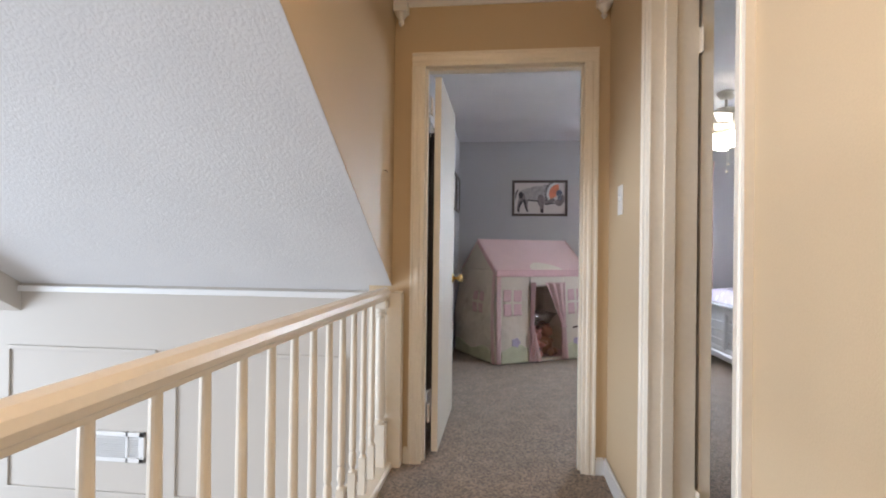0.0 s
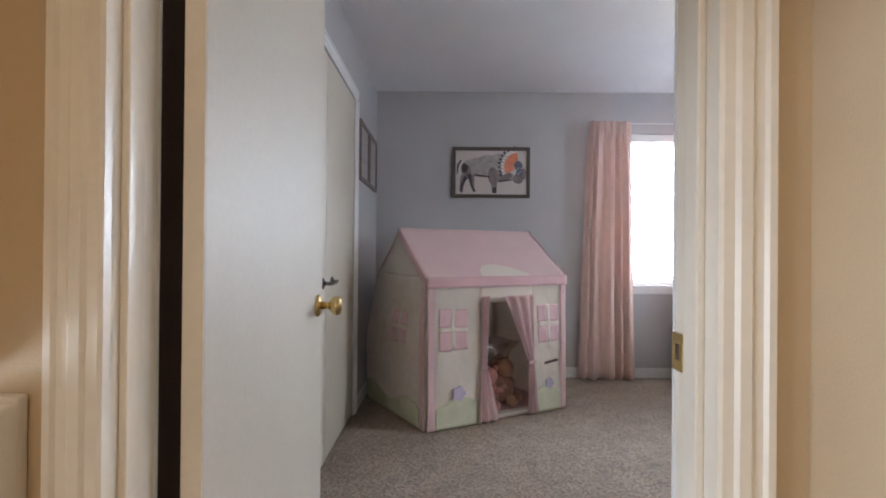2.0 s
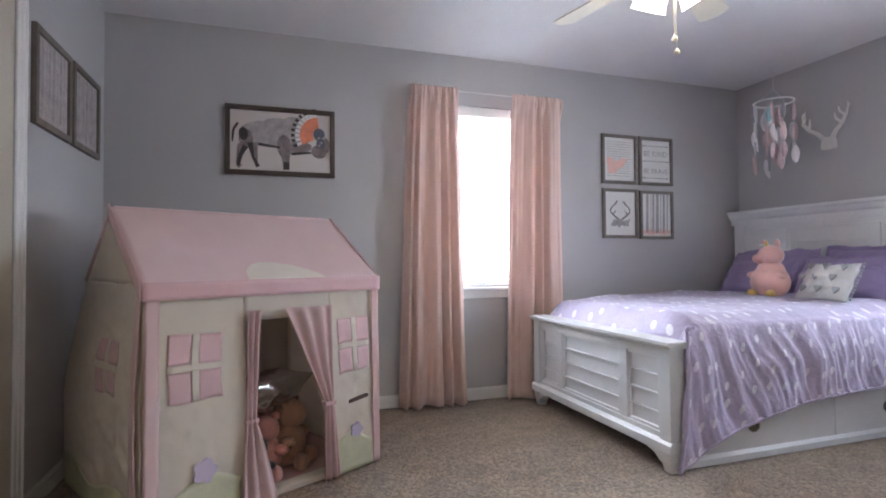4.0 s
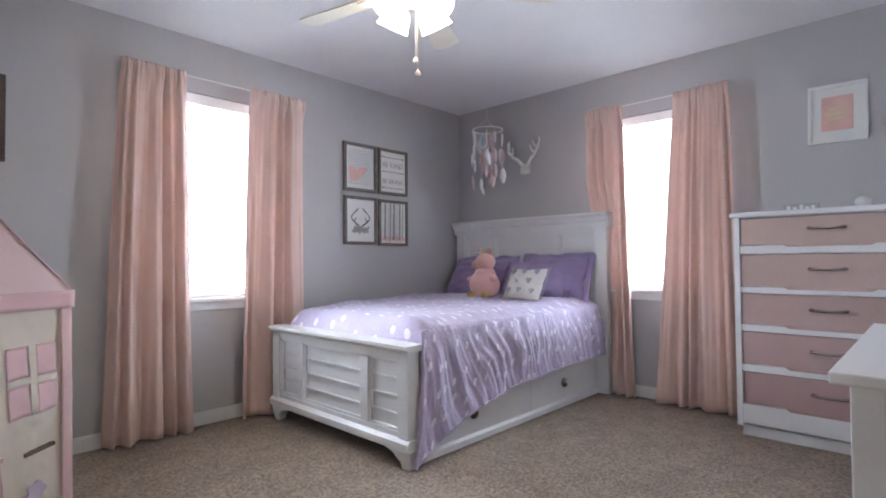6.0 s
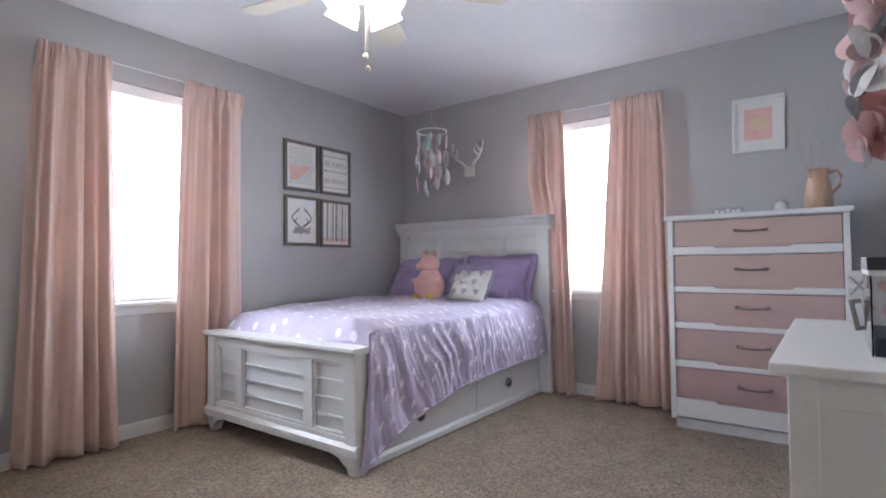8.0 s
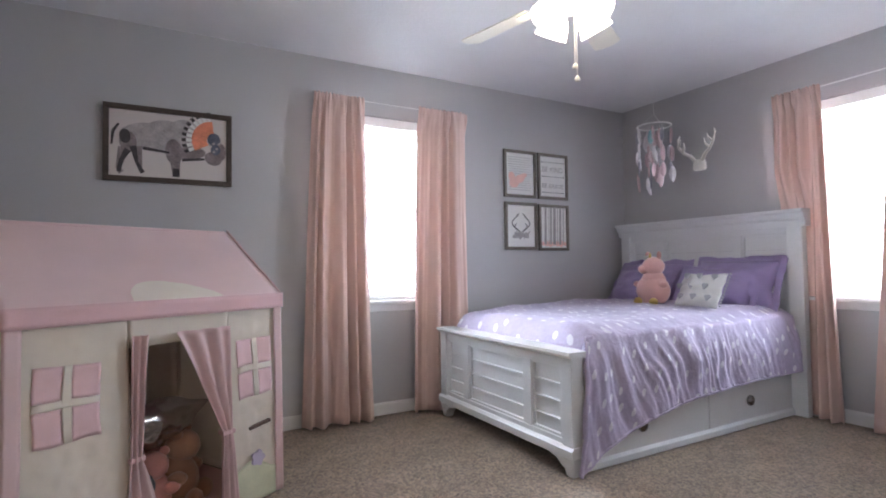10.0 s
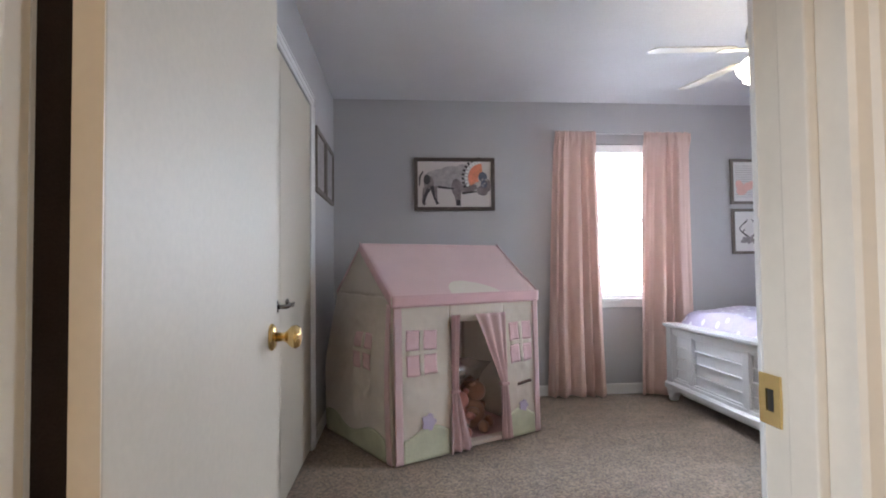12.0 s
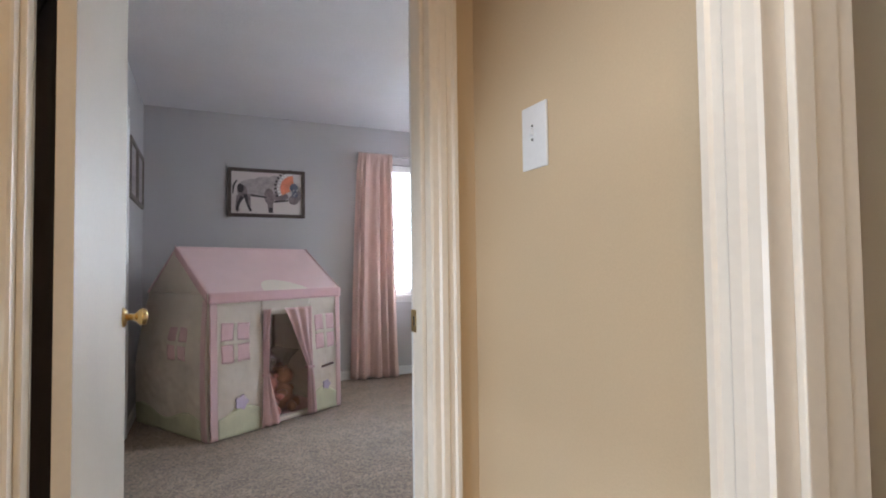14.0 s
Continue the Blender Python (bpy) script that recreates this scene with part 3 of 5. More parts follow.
def dotted(m, color, scale, cut):
    """Adds scattered foil prints to a cloth."""
    t, b = m.node_tree, m.node_tree.nodes["Principled BSDF"]
    co = next(n for n in t.nodes if n.type == "TEX_COORD")
    v = t.nodes.new("ShaderNodeTexVoronoi")
    v.voronoi_dimensions = "2D"
    v.inputs["Scale"].default_value, v.inputs["Randomness"].default_value = scale, 0.55
    t.links.new(co.outputs["UV"], v.inputs["Vector"])
    lt = t.nodes.new("ShaderNodeMath")
    lt.operation = "LESS_THAN"
    lt.inputs[1].default_value = cut
    t.links.new(v.outputs["Distance"], lt.inputs[0])
    mix = t.nodes.new("ShaderNodeMix")
    mix.data_type = "RGBA"
    src = b.inputs["Base Color"].links[0].from_socket
    t.links.new(lt.outputs[0], mix.inputs["Factor"])
    t.links.new(src, mix.inputs["A"])
    mix.inputs["B"].default_value = (*color, 1)
    t.links.new(mix.outputs["Result"], b.inputs["Base Color"])
    return m


LILAC.node_tree.nodes["Principled BSDF"].inputs["Specular IOR Level"].default_value = 0.3
dotted(LILAC, (0.80, 0.77, 0.85), 12.0, 0.15)
BX0, BX1, BY0, BY1 = 2.335, 4.417, 5.235, 6.745
bed = thing("bed", (3.4, 6.0, 0), "white panelled wooden bed with trundle drawer under the side", "bed")


def panelled(parent, name, x0, x1, z0, z1, cols, rows, face, BY0=BY0, BY1=BY1):
    """A board across the bed: frame members, recessed plank panels. face: +1 shows towards +x, -1 towards -x."""
    y0, y1 = BY0 + 0.02, BY1 - 0.02
    xm0, xm1 = x0 + 0.020, x1 - 0.014
    frame_w = 0.062
    bm = bmesh.new()
    for a, b in ((z0, z0 + 0.06), (z1 - 0.05, z1)):
        box(bm, x0, y0, a, x1, y1, b, 0.004)
    for y in cols:
        box(bm, x0, y - frame_w / 2, z0 + 0.06, x1, y + frame_w / 2, z1 - 0.05, 0.004)
    part(name, bm, BEDW, parent)
    for ya, yb in zip(cols, cols[1:]):
        a, b = ya + frame_w / 2, yb - frame_w / 2
        step = (z1 - z0 - 0.11) / rows
        bead = bmesh.new()
        for s0, s1 in ((a, a + 0.016), (b - 0.016, b)):
            box(bead, xm0 - 0.014, s0, z0 + 0.06, xm1 + 0.004, s1, z1 - 0.05, 0.003)
        for s0, s1 in ((z0 + 0.06, z0 + 0.075), (z1 - 0.065, z1 - 0.05)):
            box(bead, xm0 - 0.014, a, s0, xm1 + 0.004, b, s1, 0.003)
        part("panel_bead", bead, BEDW, parent)
        for k in range(rows):
            zt = z0 + 0.06 + (k + 1) * step
            bm = cube(xm0, a, zt - step + 0.001, xm1, b, zt - 0.009, 0.001)
            box(bm, xm0 - 0.012, a, zt - 0.0095, xm1, b, zt - 0.001, 0.0015)
            part("plank", bm, BEDW, parent)


FX0, FX1, FY0, FY1 = BX0 + 0.03, BX0 + 0.085, 5.28, 6.57
panelled(bed, "footboard_frame", FX0, FX1, 0.115, 0.575, [FY0 + 0.055, 5.63, 6.255, FY1 - 0.055], 4, -1, FY0, FY1)
bm = prism(bmesh.new(), [(BX0 - 0.005, 0.605), (BX0 + 0.12, 0.605), (BX0 + 0.12, 0.590), (BX0 + 0.10, 0.574), (BX0 + 0.015, 0.574), (BX0 - 0.005, 0.590)], "y", FY0 - 0.014, FY1 + 0.012)
part("footboard_cap", bm, BEDW, bed)
bm = prism(bmesh.new(), [(BX0 + 0.005, 0.100), (BX0 + 0.11, 0.100), (BX0 + 0.11, 0.135), (BX0 + 0.09, 0.15), (BX0 + 0.02, 0.15), (BX0 + 0.005, 0.135)], "y", FY0 - 0.012, FY1 + 0.012)
part("footboard_base", bm, BEDW, bed)
for y, s in ((FY0 + 0.035, 1), (FY1 - 0.035, -1)):
    part("footboard_post", cube(BX0 + 0.018, y - 0.036, 0.148, BX0 + 0.098, y + 0.036, 0.576, 0.004), BEDW, bed)
    bm = bmesh.new()
    got = bmesh.ops.create_cube(bm, size=1)["verts"]
    for v in got:
        top = v.co.z > 0
        w = 0.085 if top else 0.052
        v.co = Vector((BX0 + 0.055 + v.co.x * w, y + v.co.y * w, 0.10 if top else 0.0))
    bmesh.ops.bevel(bm, geom=bm.edges[:], offset=0.006, segments=2, affect="EDGES")
    part("foot", bm, BEDW, bed, "tapered white foot")
    bm = prism(bmesh.new(), [(y - 0.04 * s, 0.1), (y + 0.17 * s, 0.1), (y + 0.14 * s, 0.088), (y + 0.08 * s, 0.075), (y + 0.04 * s, 0.045), (y - 0.0 * s, 0.04)], "x", BX0 + 0.02, BX0 + 0.085)
    part("foot_bracket", bm, BEDW, bed)
HX0 = BX1 - 0.052
panelled(bed, "headboard_frame", HX0, BX1 - 0.004, 0.25, 1.27, [BY0 + 0.075, BY0 + 0.44, BY1 - 0.42, BY1 - 0.075], 8, -1)
for y in (BY0 + 0.045, BY1 - 0.045):
    part("headboard_post", cube(HX0 - 0.012, y - 0.05, 0.0, BX1 - 0.005, y + 0.05, 1.265, 0.005), BEDW, bed)
prof = [(BX1 - 0.003, 1.26), (BX1 - 0.003, 1.375), (HX0 - 0.06, 1.375), (HX0 - 0.06, 1.355), (HX0 - 0.045, 1.345), (HX0 - 0.035, 1.315), (HX0 - 0.018, 1.30), (HX0 - 0.016, 1.26)]
part("headboard_crown", prism(bmesh.new(), prof, "y", BY0 - 0.03, BY1 + 0.03), BEDW, bed, "moulded white crown of the headboard")
part("side_rail", cube(BX0 + 0.12, BY0 + 0.09, 0.275, HX0 - 0.012, BY0 + 0.125, 0.42, 0.004), BEDW, bed)
part("side_rail", cube(BX0 + 0.12, BY1 - 0.06, 0.2, HX0 - 0.012, BY1 - 0.03, 0.42, 0.004), BEDW, bed)
trundle = thing("trundle_drawer", (3.4, 5.35, 0), "white trundle drawer with two steel cup pulls under the bed", "drawer")
bm = bmesh.new()
box(bm, BX0 + 0.125, BY0 + 0.09, 0.02, 3.46, BY0 + 0.112, 0.272, 0.004)
box(bm, 3.464, BY0 + 0.09, 0.02, HX0 - 0.012, BY0 + 0.112, 0.272, 0.004)
part("front", bm, BEDW, trundle)
part("base_strip", prism(bmesh.new(), [(BY0 + 0.075, 0.004), (BY0 + 0.112, 0.004), (BY0 + 0.112, 0.05), (BY0 + 0.088, 0.05), (BY0 + 0.075, 0.035)], "x", BX0 + 0.115, HX0 - 0.012), BEDW, trundle)
part("box", cube(BX0 + 0.13, BY0 + 0.113, 0.03, HX0 - 0.02, BY1 - 0.2, 0.2), BEDW, trundle)
for x in (2.885, 3.86):
    bm = bmesh.new()
    lathe(bm, [(0.004, 0), (0.030, 0.002), (0.034, 0.010), (0.030, 0.020), (0.016, 0.026), (0.004, 0.028)], x, BY0 + 0.09, 0.165, 18, pose(0, 0, 0, 90, 0, 0))
    part("cup_pull", bm, DSTEEL, trundle, "brushed steel cup pull", True)
part("mattress", cube(BX0 + 0.21, BY0 + 0.13, 0.40, HX0 - 0.015, 6.50, 0.655, 0.05), WHITE, bed, "white mattress")


def hem(x):
    """Height of the comforter's hem along the bed's open side."""
    return 0.075 + 0.30 * (1 - math.exp(-max(0, x - BX0 - 0.10) / 0.42))


def comforter(u, v):
    x = BX0 + 0.118 + u * (HX0 - BX0 - 0.176)
    top_z = 0.725
    edge = BY0 + 0.10
    far = 6.56 + 0.15 * min(1, u * 1.6)
    flat = far - edge
    drop = top_z - hem(x)
    s = v * (flat + drop * 1.02)
    n = noise.noise(Vector((x * 3, s * 3, 0.3))) * 0.014 + noise.noise(Vector((x * 9, s * 7, 5.0))) * 0.008 + noise.noise(Vector((x * 24, s * 20, 1.0))) * 0.003
    pucker = 0.006 * math.sin(x * 9.4) * math.sin(s * 9.4)
    if s < flat:
        y = far - s
        round_off = max(0, 1 - (flat - s) / 0.12)
        wall_off = max(0, 1 - s / 0.14)
        foot_off = max(0, 1 - (x - BX0 - 0.122) / 0.10)
        z = top_z - 0.045 * round_off ** 2 - 0.05 * wall_off ** 2 - 0.115 * foot_off ** 2.2 + n + pucker + 0.012 * math.sin(2.1 * x + 2 * y)
        return Vector((x, y - 0.02 * round_off ** 2, z))
    d = s - flat
    w = x - 0.45 * d + 0.10 * noise.noise(Vector((x * 2.2, d * 2.2, 7.0)))
    fold = 0.9 * noise.noise(Vector((w * 9, d * 1.6, 2.0))) + 0.55 * noise.noise(Vector((w * 21, d * 3.0, 4.0))) + 0.12 * math.sin(w * 34 + 2 * noise.noise(Vector((w * 4, d * 3, 1.0)))) + 0.42 * noise.noise(Vector((w * 46, d * 6, 3.0)))
    amp = 0.018 * min(1, d / 0.16)
    y = edge - 0.055 - 0.035 * min(1, d / 0.2) - amp * fold + n
    return Vector((x - 0.12 * d * (1 - u), y, top_z - 0.05 - d + 0.01 * fold))


bm = bmesh.new()
NU, NV = 220, 120
vs = grid(bm, NU, NV, comforter)
uv = bm.loops.layers.uv.new("UVMap")
bm.verts.index_update()
for f in bm.faces:
    for lp in f.loops:
        i = lp.vert.index
        lp[uv].uv = ((i // (NV + 1)) / NU * 1.95, (i % (NV + 1)) / NV * 1.1)
com = thing("comforter", (3.4, 6.0, 0.7), "rumpled lilac satin comforter with small silver prints over the bed", "comforter")
ob = part("cloth", bm, LILAC, com, smooth=True)
mod = ob.modifiers.new("thick", "SOLIDIFY")
mod.thickness = 0.02
mod.offset = -1
part("hem_piping", tube(bmesh.new(), [comforter(k / 90, 1.0) + Vector((0, 0.008, 0)) for k in range(91)], 0.011, 8), LILAC, com, "rolled lilac hem", True)
part("foot_piping", tube(bmesh.new(), [comforter(0.0, k / 70) + Vector((0.004, 0, -0.006)) for k in range(71)], 0.010, 8), LILAC, com, "rolled lilac hem", True)


def cushion(name, m, w, h, d, material, label, category, seed=0, flange=0.0, group=""):
    """A stuffed pillow standing in local x (width) and z (height), thickness along y."""
    th = thing(name, m.translation, label, category, group)
    rnd = random.Random(seed)
    off = rnd.uniform(0, 50)

    def pt(u, v, s):
        a, b = 2 * u - 1, 2 * v - 1
        full = max(0.0, (1 - abs(a) ** 2.2) * (1 - abs(b) ** 2.2)) ** 0.62
        k = 1 - 0.06 * (1 - abs(a)) * abs(b) ** 3 - 0.06 * (1 - abs(b)) * abs(a) ** 3
        k *= 1 + 0.06 * noise.noise(Vector((a * 2.2 + off, b * 2.2, 9.0)))
        n = noise.noise(Vector((a * 1.8 + off, b * 1.8, s))) * 0.035 + noise.noise(Vector((a * 5 + off, b * 5, s))) * 0.018
        return m @ Vector((a * w / 2 * k, s * (d / 2 * full + n * full), h / 2 + b * h / 2 * k))

    bm = bmesh.new()
    grid(bm, 28, 24, lambda u, v: pt(u, v, 1))
    grid(bm, 28, 24, lambda u, v: pt(u, v, -1))
    bmesh.ops.remove_doubles(bm, verts=bm.verts, dist=0.0012)
    part("cover", bm, material, th, smooth=True)
    if flange:
        def rim(u, v):
            a = math.tau * u
            c, e = math.cos(a), math.sin(a)
            k = 1 / max(abs(c), abs(e))
            sq = 0.97 + (2 * flange / w) * v
            wob = 0.022 * v * noise.noise(Vector((c * 5 + off, e * 5, 2.0)))
            return m @ Vector((c * k * w / 2 * sq, wob - 0.03 * v * max(0, e), h / 2 + e * k * (h / 2 * 0.97 + flange * v) + 0.5 * wob))
        fl = part("flange", grid(bmesh.new(), 96, 4, rim), material, th, "flat sewn border", True)
        mod = fl.modifiers.new("thick", "SOLIDIFY")
        mod.thickness, mod.offset = 0.006, 0
    return th


def lean(x, y, z, rz, tilt):
    return pose(x, y, z, 0, 0, rz) @ pose(0, 0, 0, tilt, 0, 0)


cushion("pillow", lean(HX0 - 0.16, 6.38, 0.70, 90, 22), 0.64, 0.345, 0.24, PURPLE, "plump purple cotton pillow leaning on the headboard", "pillow", 1, flange=0.045, group="bed pillows")
cushion("pillow", lean(HX0 - 0.15, 5.66, 0.70, 88, 20), 0.60, 0.36, 0.24, PURPLE, "plump purple cotton pillow leaning on the headboard", "pillow", 2, flange=0.045, group="bed pillows")
cushion("pillow", lean(HX0 - 0.26, 5.74, 0.70, 92, 30), 0.56, 0.32, 0.22, PURPLE, "plump purple cotton pillow in front of another", "pillow", 3, flange=0.04, group="bed pillows")
cushion("pillow", lean(HX0 - 0.27, 6.40, 0.70, 88, 32), 0.54, 0.31, 0.22, PURPLE, "plump purple cotton pillow in front of another", "pillow", 4, flange=0.04, group="bed pillows")
MH = lean(3.82, 5.655, 0.725, 80, 26)
CREAMC = mat("cream_cotton", (0.74, 0.73, 0.70), 0.85, 0.04, 8, 400, 0.3)
SILVER = mat("silver_grey_cloth", (0.42, 0.42, 0.44), 0.7, 0.05, 10, 300, 0.1)
hp = cushion("heart_cushion", MH, 0.37, 0.25, 0.10, CREAMC, "small cream cushion with grey hearts and bobble edge", "cushion", 9)


def heart(bm, m, s):
    pts = []
    for k in range(18):
        a = math.tau * k / 18
        pts.append((s * math.sin(a) ** 3, s * (0.81 * math.cos(a) - 0.31 * math.cos(2 * a) - 0.125 * math.cos(3 * a) - 0.06 * math.cos(4 * a))))
    vs = [bm.verts.new(m @ Vector((p[0], 0, p[1]))) for p in pts]
    bm.faces.new(vs)


for r, n in ((0, 3), (1, 3), (2, 3)):
    for k in range(n):
        a, b = (k - 1) * 0.58 + (0.14 if r == 1 else -0.06), (r - 1) * 0.56
        full = max(0.0, (1 - abs(a) ** 2.6) * (1 - abs(b) ** 2.6)) ** 0.55
        bm = bmesh.new()
        heart(bm, MH @ Matrix.Translation((a * 0.2, 0.055 * full + 0.012, 0.135 + b * 0.135)), 0.024)
        got = bmesh.ops.extrude_face_region(bm, geom=bm.faces[:])["geom"]
        off = (MH.to_3x3() @ Vector((0, -0.010, 0)))
        bmesh.ops.translate(bm, vec=off, verts=[g for g in got if isinstance(g, bmesh.types.BMVert)])
        part("heart", bm, SILVER, hp, "grey printed heart")
for k in range(12):
    bm = lathe(bmesh.new(), [(0.001, -0.008), (0.006, -0.005), (0.008, 0), (0.006, 0.005), (0.001, 0.008)], 0, 0, 0, 8)
    bmesh.ops.transform(bm, matrix=MH @ Matrix.Translation((-0.20, 0, 0.02 + k * 0.021)), verts=bm.verts)
    part("bobble", bm, SILVER, hp)


def ball(bm, c, r, sx=1, sy=1, sz=1, rot=None, n=14):
    got = bmesh.ops.create_uvsphere(bm, u_segments=n, v_segments=max(6, n * 2 // 3), radius=r)["verts"]
    bmesh.ops.transform(bm, matrix=Matrix.Translation(c) @ (rot or Matrix()) @ Matrix.Diagonal((sx, sy, sz, 1)), verts=got)
    return bm


PINKPLUSH = mat("pink_plush", (0.80, 0.47, 0.43), 0.95, 0.08, 12, 350, 0.5, sheen=0.6)
GOLD = mat("gold_cloth", (0.70, 0.50, 0.16), 0.5, 0.1, 20, 200, 0.1)
px, py, pz = 3.82, 5.985, 0.725
plush = thing("plush_toy", (px, py, pz), "pink plush unicorn toy sitting against the pillows", "plush toy")
bm = ball(bmesh.new(), (px, py, pz + 0.12), 0.125, 0.85, 1.22, 1.08, n=18)
ball(bm, (px + 0.01, py, pz + 0.20), 0.105, 0.85, 1.0, 0.9, n=16)
part("body", bm, PINKPLUSH, plush, smooth=True)
bm = ball(bmesh.new(), (px + 0.0, py - 0.01, pz + 0.325), 0.086, 0.95, 1.10, 0.92, n=18)
ball(bm, (px - 0.045, py + 0.045, pz + 0.30), 0.052, 1, 1, 0.8, n=14)
part("head", bm, PINKPLUSH, plush, smooth=True)
for dy in (-0.06, 0.055):
    part("ear", ball(bmesh.new(), (px + 0.01, py + dy, pz + 0.415), 0.03, 0.5, 0.7, 1.2), PINKPLUSH, plush, smooth=True)
part("horn", lathe(bmesh.new(), [(0.014, 0), (0.010, 0.025), (0.003, 0.05)], px - 0.02, py + 0.005, pz + 0.395, 10), GOLD, plush, "small gold horn")
for dy in (-0.075, 0.08):
    part("arm", ball(bmesh.new(), (px - 0.03, py + dy * 1.5, pz + 0.17), 0.038, 0.9, 1.3, 0.8), PINKPLUSH, plush, smooth=True)
    part("foot", ball(bmesh.new(), (px - 0.09, py + dy, pz + 0.03), 0.038, 0.9, 0.95, 0.85), GOLD, plush, "gold hoof", True)
part("mane", ball(bmesh.new(), (px + 0.01, py + 0.05, pz + 0.40), 0.04, 0.8, 1.2, 0.5), CREAMC, plush, "cream tuft")
plush.scale = (0.88, 0.88, 0.86)

# ---- dresser ----
DW = mat("dresser_white", (0.80, 0.80, 0.82), 0.4, 0.03, 4, 80, 0.05)
DX0, DX1, DY0, DY1, DH = 4.0, 4.442, 3.395, 4.275, 1.275
dr = thing("dresser", (4.22, 3.83, 0), "tall white chest with five blush pink drawers", "dresser")
bm = bmesh.new()
for a in ((DX0, DY0, 0.06, DX1, DY0 + 0.03, DH - 0.028), (DX0, DY1 - 0.03, 0.06, DX1, DY1, DH - 0.028), (DX1 - 0.02, DY0 + 0.03, 0.06, DX1, DY1 - 0.03, DH - 0.028)):
    box(bm, *a, 0.003)
part("carcass", bm, DW, dr)
part("top", cube(DX0 - 0.018, DY0 - 0.018, DH - 0.028, DX1, DY1 + 0.018, DH, 0.005), DW, dr)
part("plinth", cube(DX0 + 0.032, DY0 + 0.02, 0.0, DX1 - 0.01, DY1 - 0.02, 0.06, 0.003), DW, dr)
HANDLE = mat("worn_chrome", (0.42, 0.40, 0.39), 0.2, 0.1, 12, 120, 0.05, metal=1.0)
DRAWERS = ((0.186, 0.372), (0.412, 0.601), (0.638, 0.818), (0.851, 1.039), (1.086, 1.243))
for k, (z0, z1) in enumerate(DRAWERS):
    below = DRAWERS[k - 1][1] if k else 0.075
    # Drawer colour steps from darker mauve at the bottom to paler tan-pink on top.
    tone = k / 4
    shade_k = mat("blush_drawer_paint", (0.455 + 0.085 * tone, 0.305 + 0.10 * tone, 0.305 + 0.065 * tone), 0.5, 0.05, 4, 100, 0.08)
    part("drawer_rail", cube(DX0 + 0.002, DY0 + 0.03, below, DX0 + 0.03, DY1 - 0.03, z0, 0.003), DW, dr, "white rail between drawers")
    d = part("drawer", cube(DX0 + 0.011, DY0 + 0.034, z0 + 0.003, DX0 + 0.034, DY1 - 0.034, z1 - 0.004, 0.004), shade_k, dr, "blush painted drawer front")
    cy, cz = (DY0 + DY1) / 2, z0 + (z1 - z0) * 0.55
    pull = tube(bmesh.new(), [(DX0 + 0.012, cy - 0.078, cz), (DX0 - 0.012, cy - 0.077, cz), (DX0 - 0.024, cy - 0.05, cz - 0.003), (DX0 - 0.027, cy, cz - 0.006), (DX0 - 0.024, cy + 0.05, cz - 0.003), (DX0 - 0.012, cy + 0.077, cz), (DX0 + 0.012, cy + 0.078, cz)], [0.007, 0.010, 0.007, 0.006, 0.007, 0.010, 0.007], 10)
    part("handle", pull, HANDLE, d, "curved polished steel handle", True)
    notch = prism(bmesh.new(), [(cy - 0.20, z0 + 0.004), (cy - 0.18, z0 - 0.010), (cy + 0.18, z0 - 0.010), (cy + 0.20, z0 + 0.004)], "x", DX0 - 0.0005, DX0 + 0.010)
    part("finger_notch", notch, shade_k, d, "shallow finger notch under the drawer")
part("drawer_rail", cube(DX0 + 0.002, DY0 + 0.03, 1.243, DX0 + 0.03, DY1 - 0.03, DH - 0.028, 0.001), DW, dr)

# ---- desk ----
dk = thing("desk", (2.7, 3.36, 0), "white painted desk with panelled end", "desk")
TX0, TX1, TY0, TY1, TZ = 2.085, 3.25, 3.14, 3.605, 0.76
part("desktop", cube(TX0, TY0, TZ - 0.028, TX1, TY1, TZ, 0.005), DW, dk)
for x in (TX0 + 0.03, TX1 - 0.05):
    bm = bmesh.new()
    for a, b in ((TY0 + 0.01, TY0 + 0.07), (TY1 - 0.095, TY1 - 0.035)):
        box(bm, x, a, 0.0, x + 0.022, b, TZ - 0.028, 0.003)
    for a, b in ((0.0, 0.08), (TZ - 0.10, TZ - 0.028)):
        box(bm, x, TY0 + 0.07, a, x + 0.022, TY1 - 0.095, b, 0.003)
    part("end_frame", bm, DW, dk)
    part("end_panel", cube(x + 0.006, TY0 + 0.07, 0.08, x + 0.018, TY1 - 0.095, TZ - 0.10), DW, dk)
part("back_panel", cube(TX0 + 0.052, TY0 + 0.012, 0.1, TX1 - 0.05, TY0 + 0.03, TZ - 0.03), DW, dk)
part("drawer", cube(TX0 + 0.056, TY1 - 0.06, TZ - 0.15, TX1 - 0.055, TY1 - 0.042, TZ - 0.032, 0.003), DW, dk)

# ---- ceiling fan ----
FANW = mat("fan_cream", (0.76, 0.72, 0.64), 0.35, 0.04, 6, 80, 0.05)
SHADE = glow("frosted_lit_glass", (1.0, 0.90, 0.76), 13.5)
fx, fy, fb = 2.10, 4.95, 2.135
fan = thing("ceiling_fan", (fx, fy, H), "cream five-bladed ceiling fan with lit frosted glass shades", "ceiling fan")
part("canopy", lathe(bmesh.new(), [(0.07, H), (0.07, H - 0.02), (0.05, H - 0.055), (0.018, H - 0.06)], fx, fy, 0, 28), FANW, fan, smooth=True)
part("downrod", lathe(bmesh.new(), [(0.013, H - 0.14), (0.013, H - 0.05)], fx, fy, 0, 14), FANW, fan)
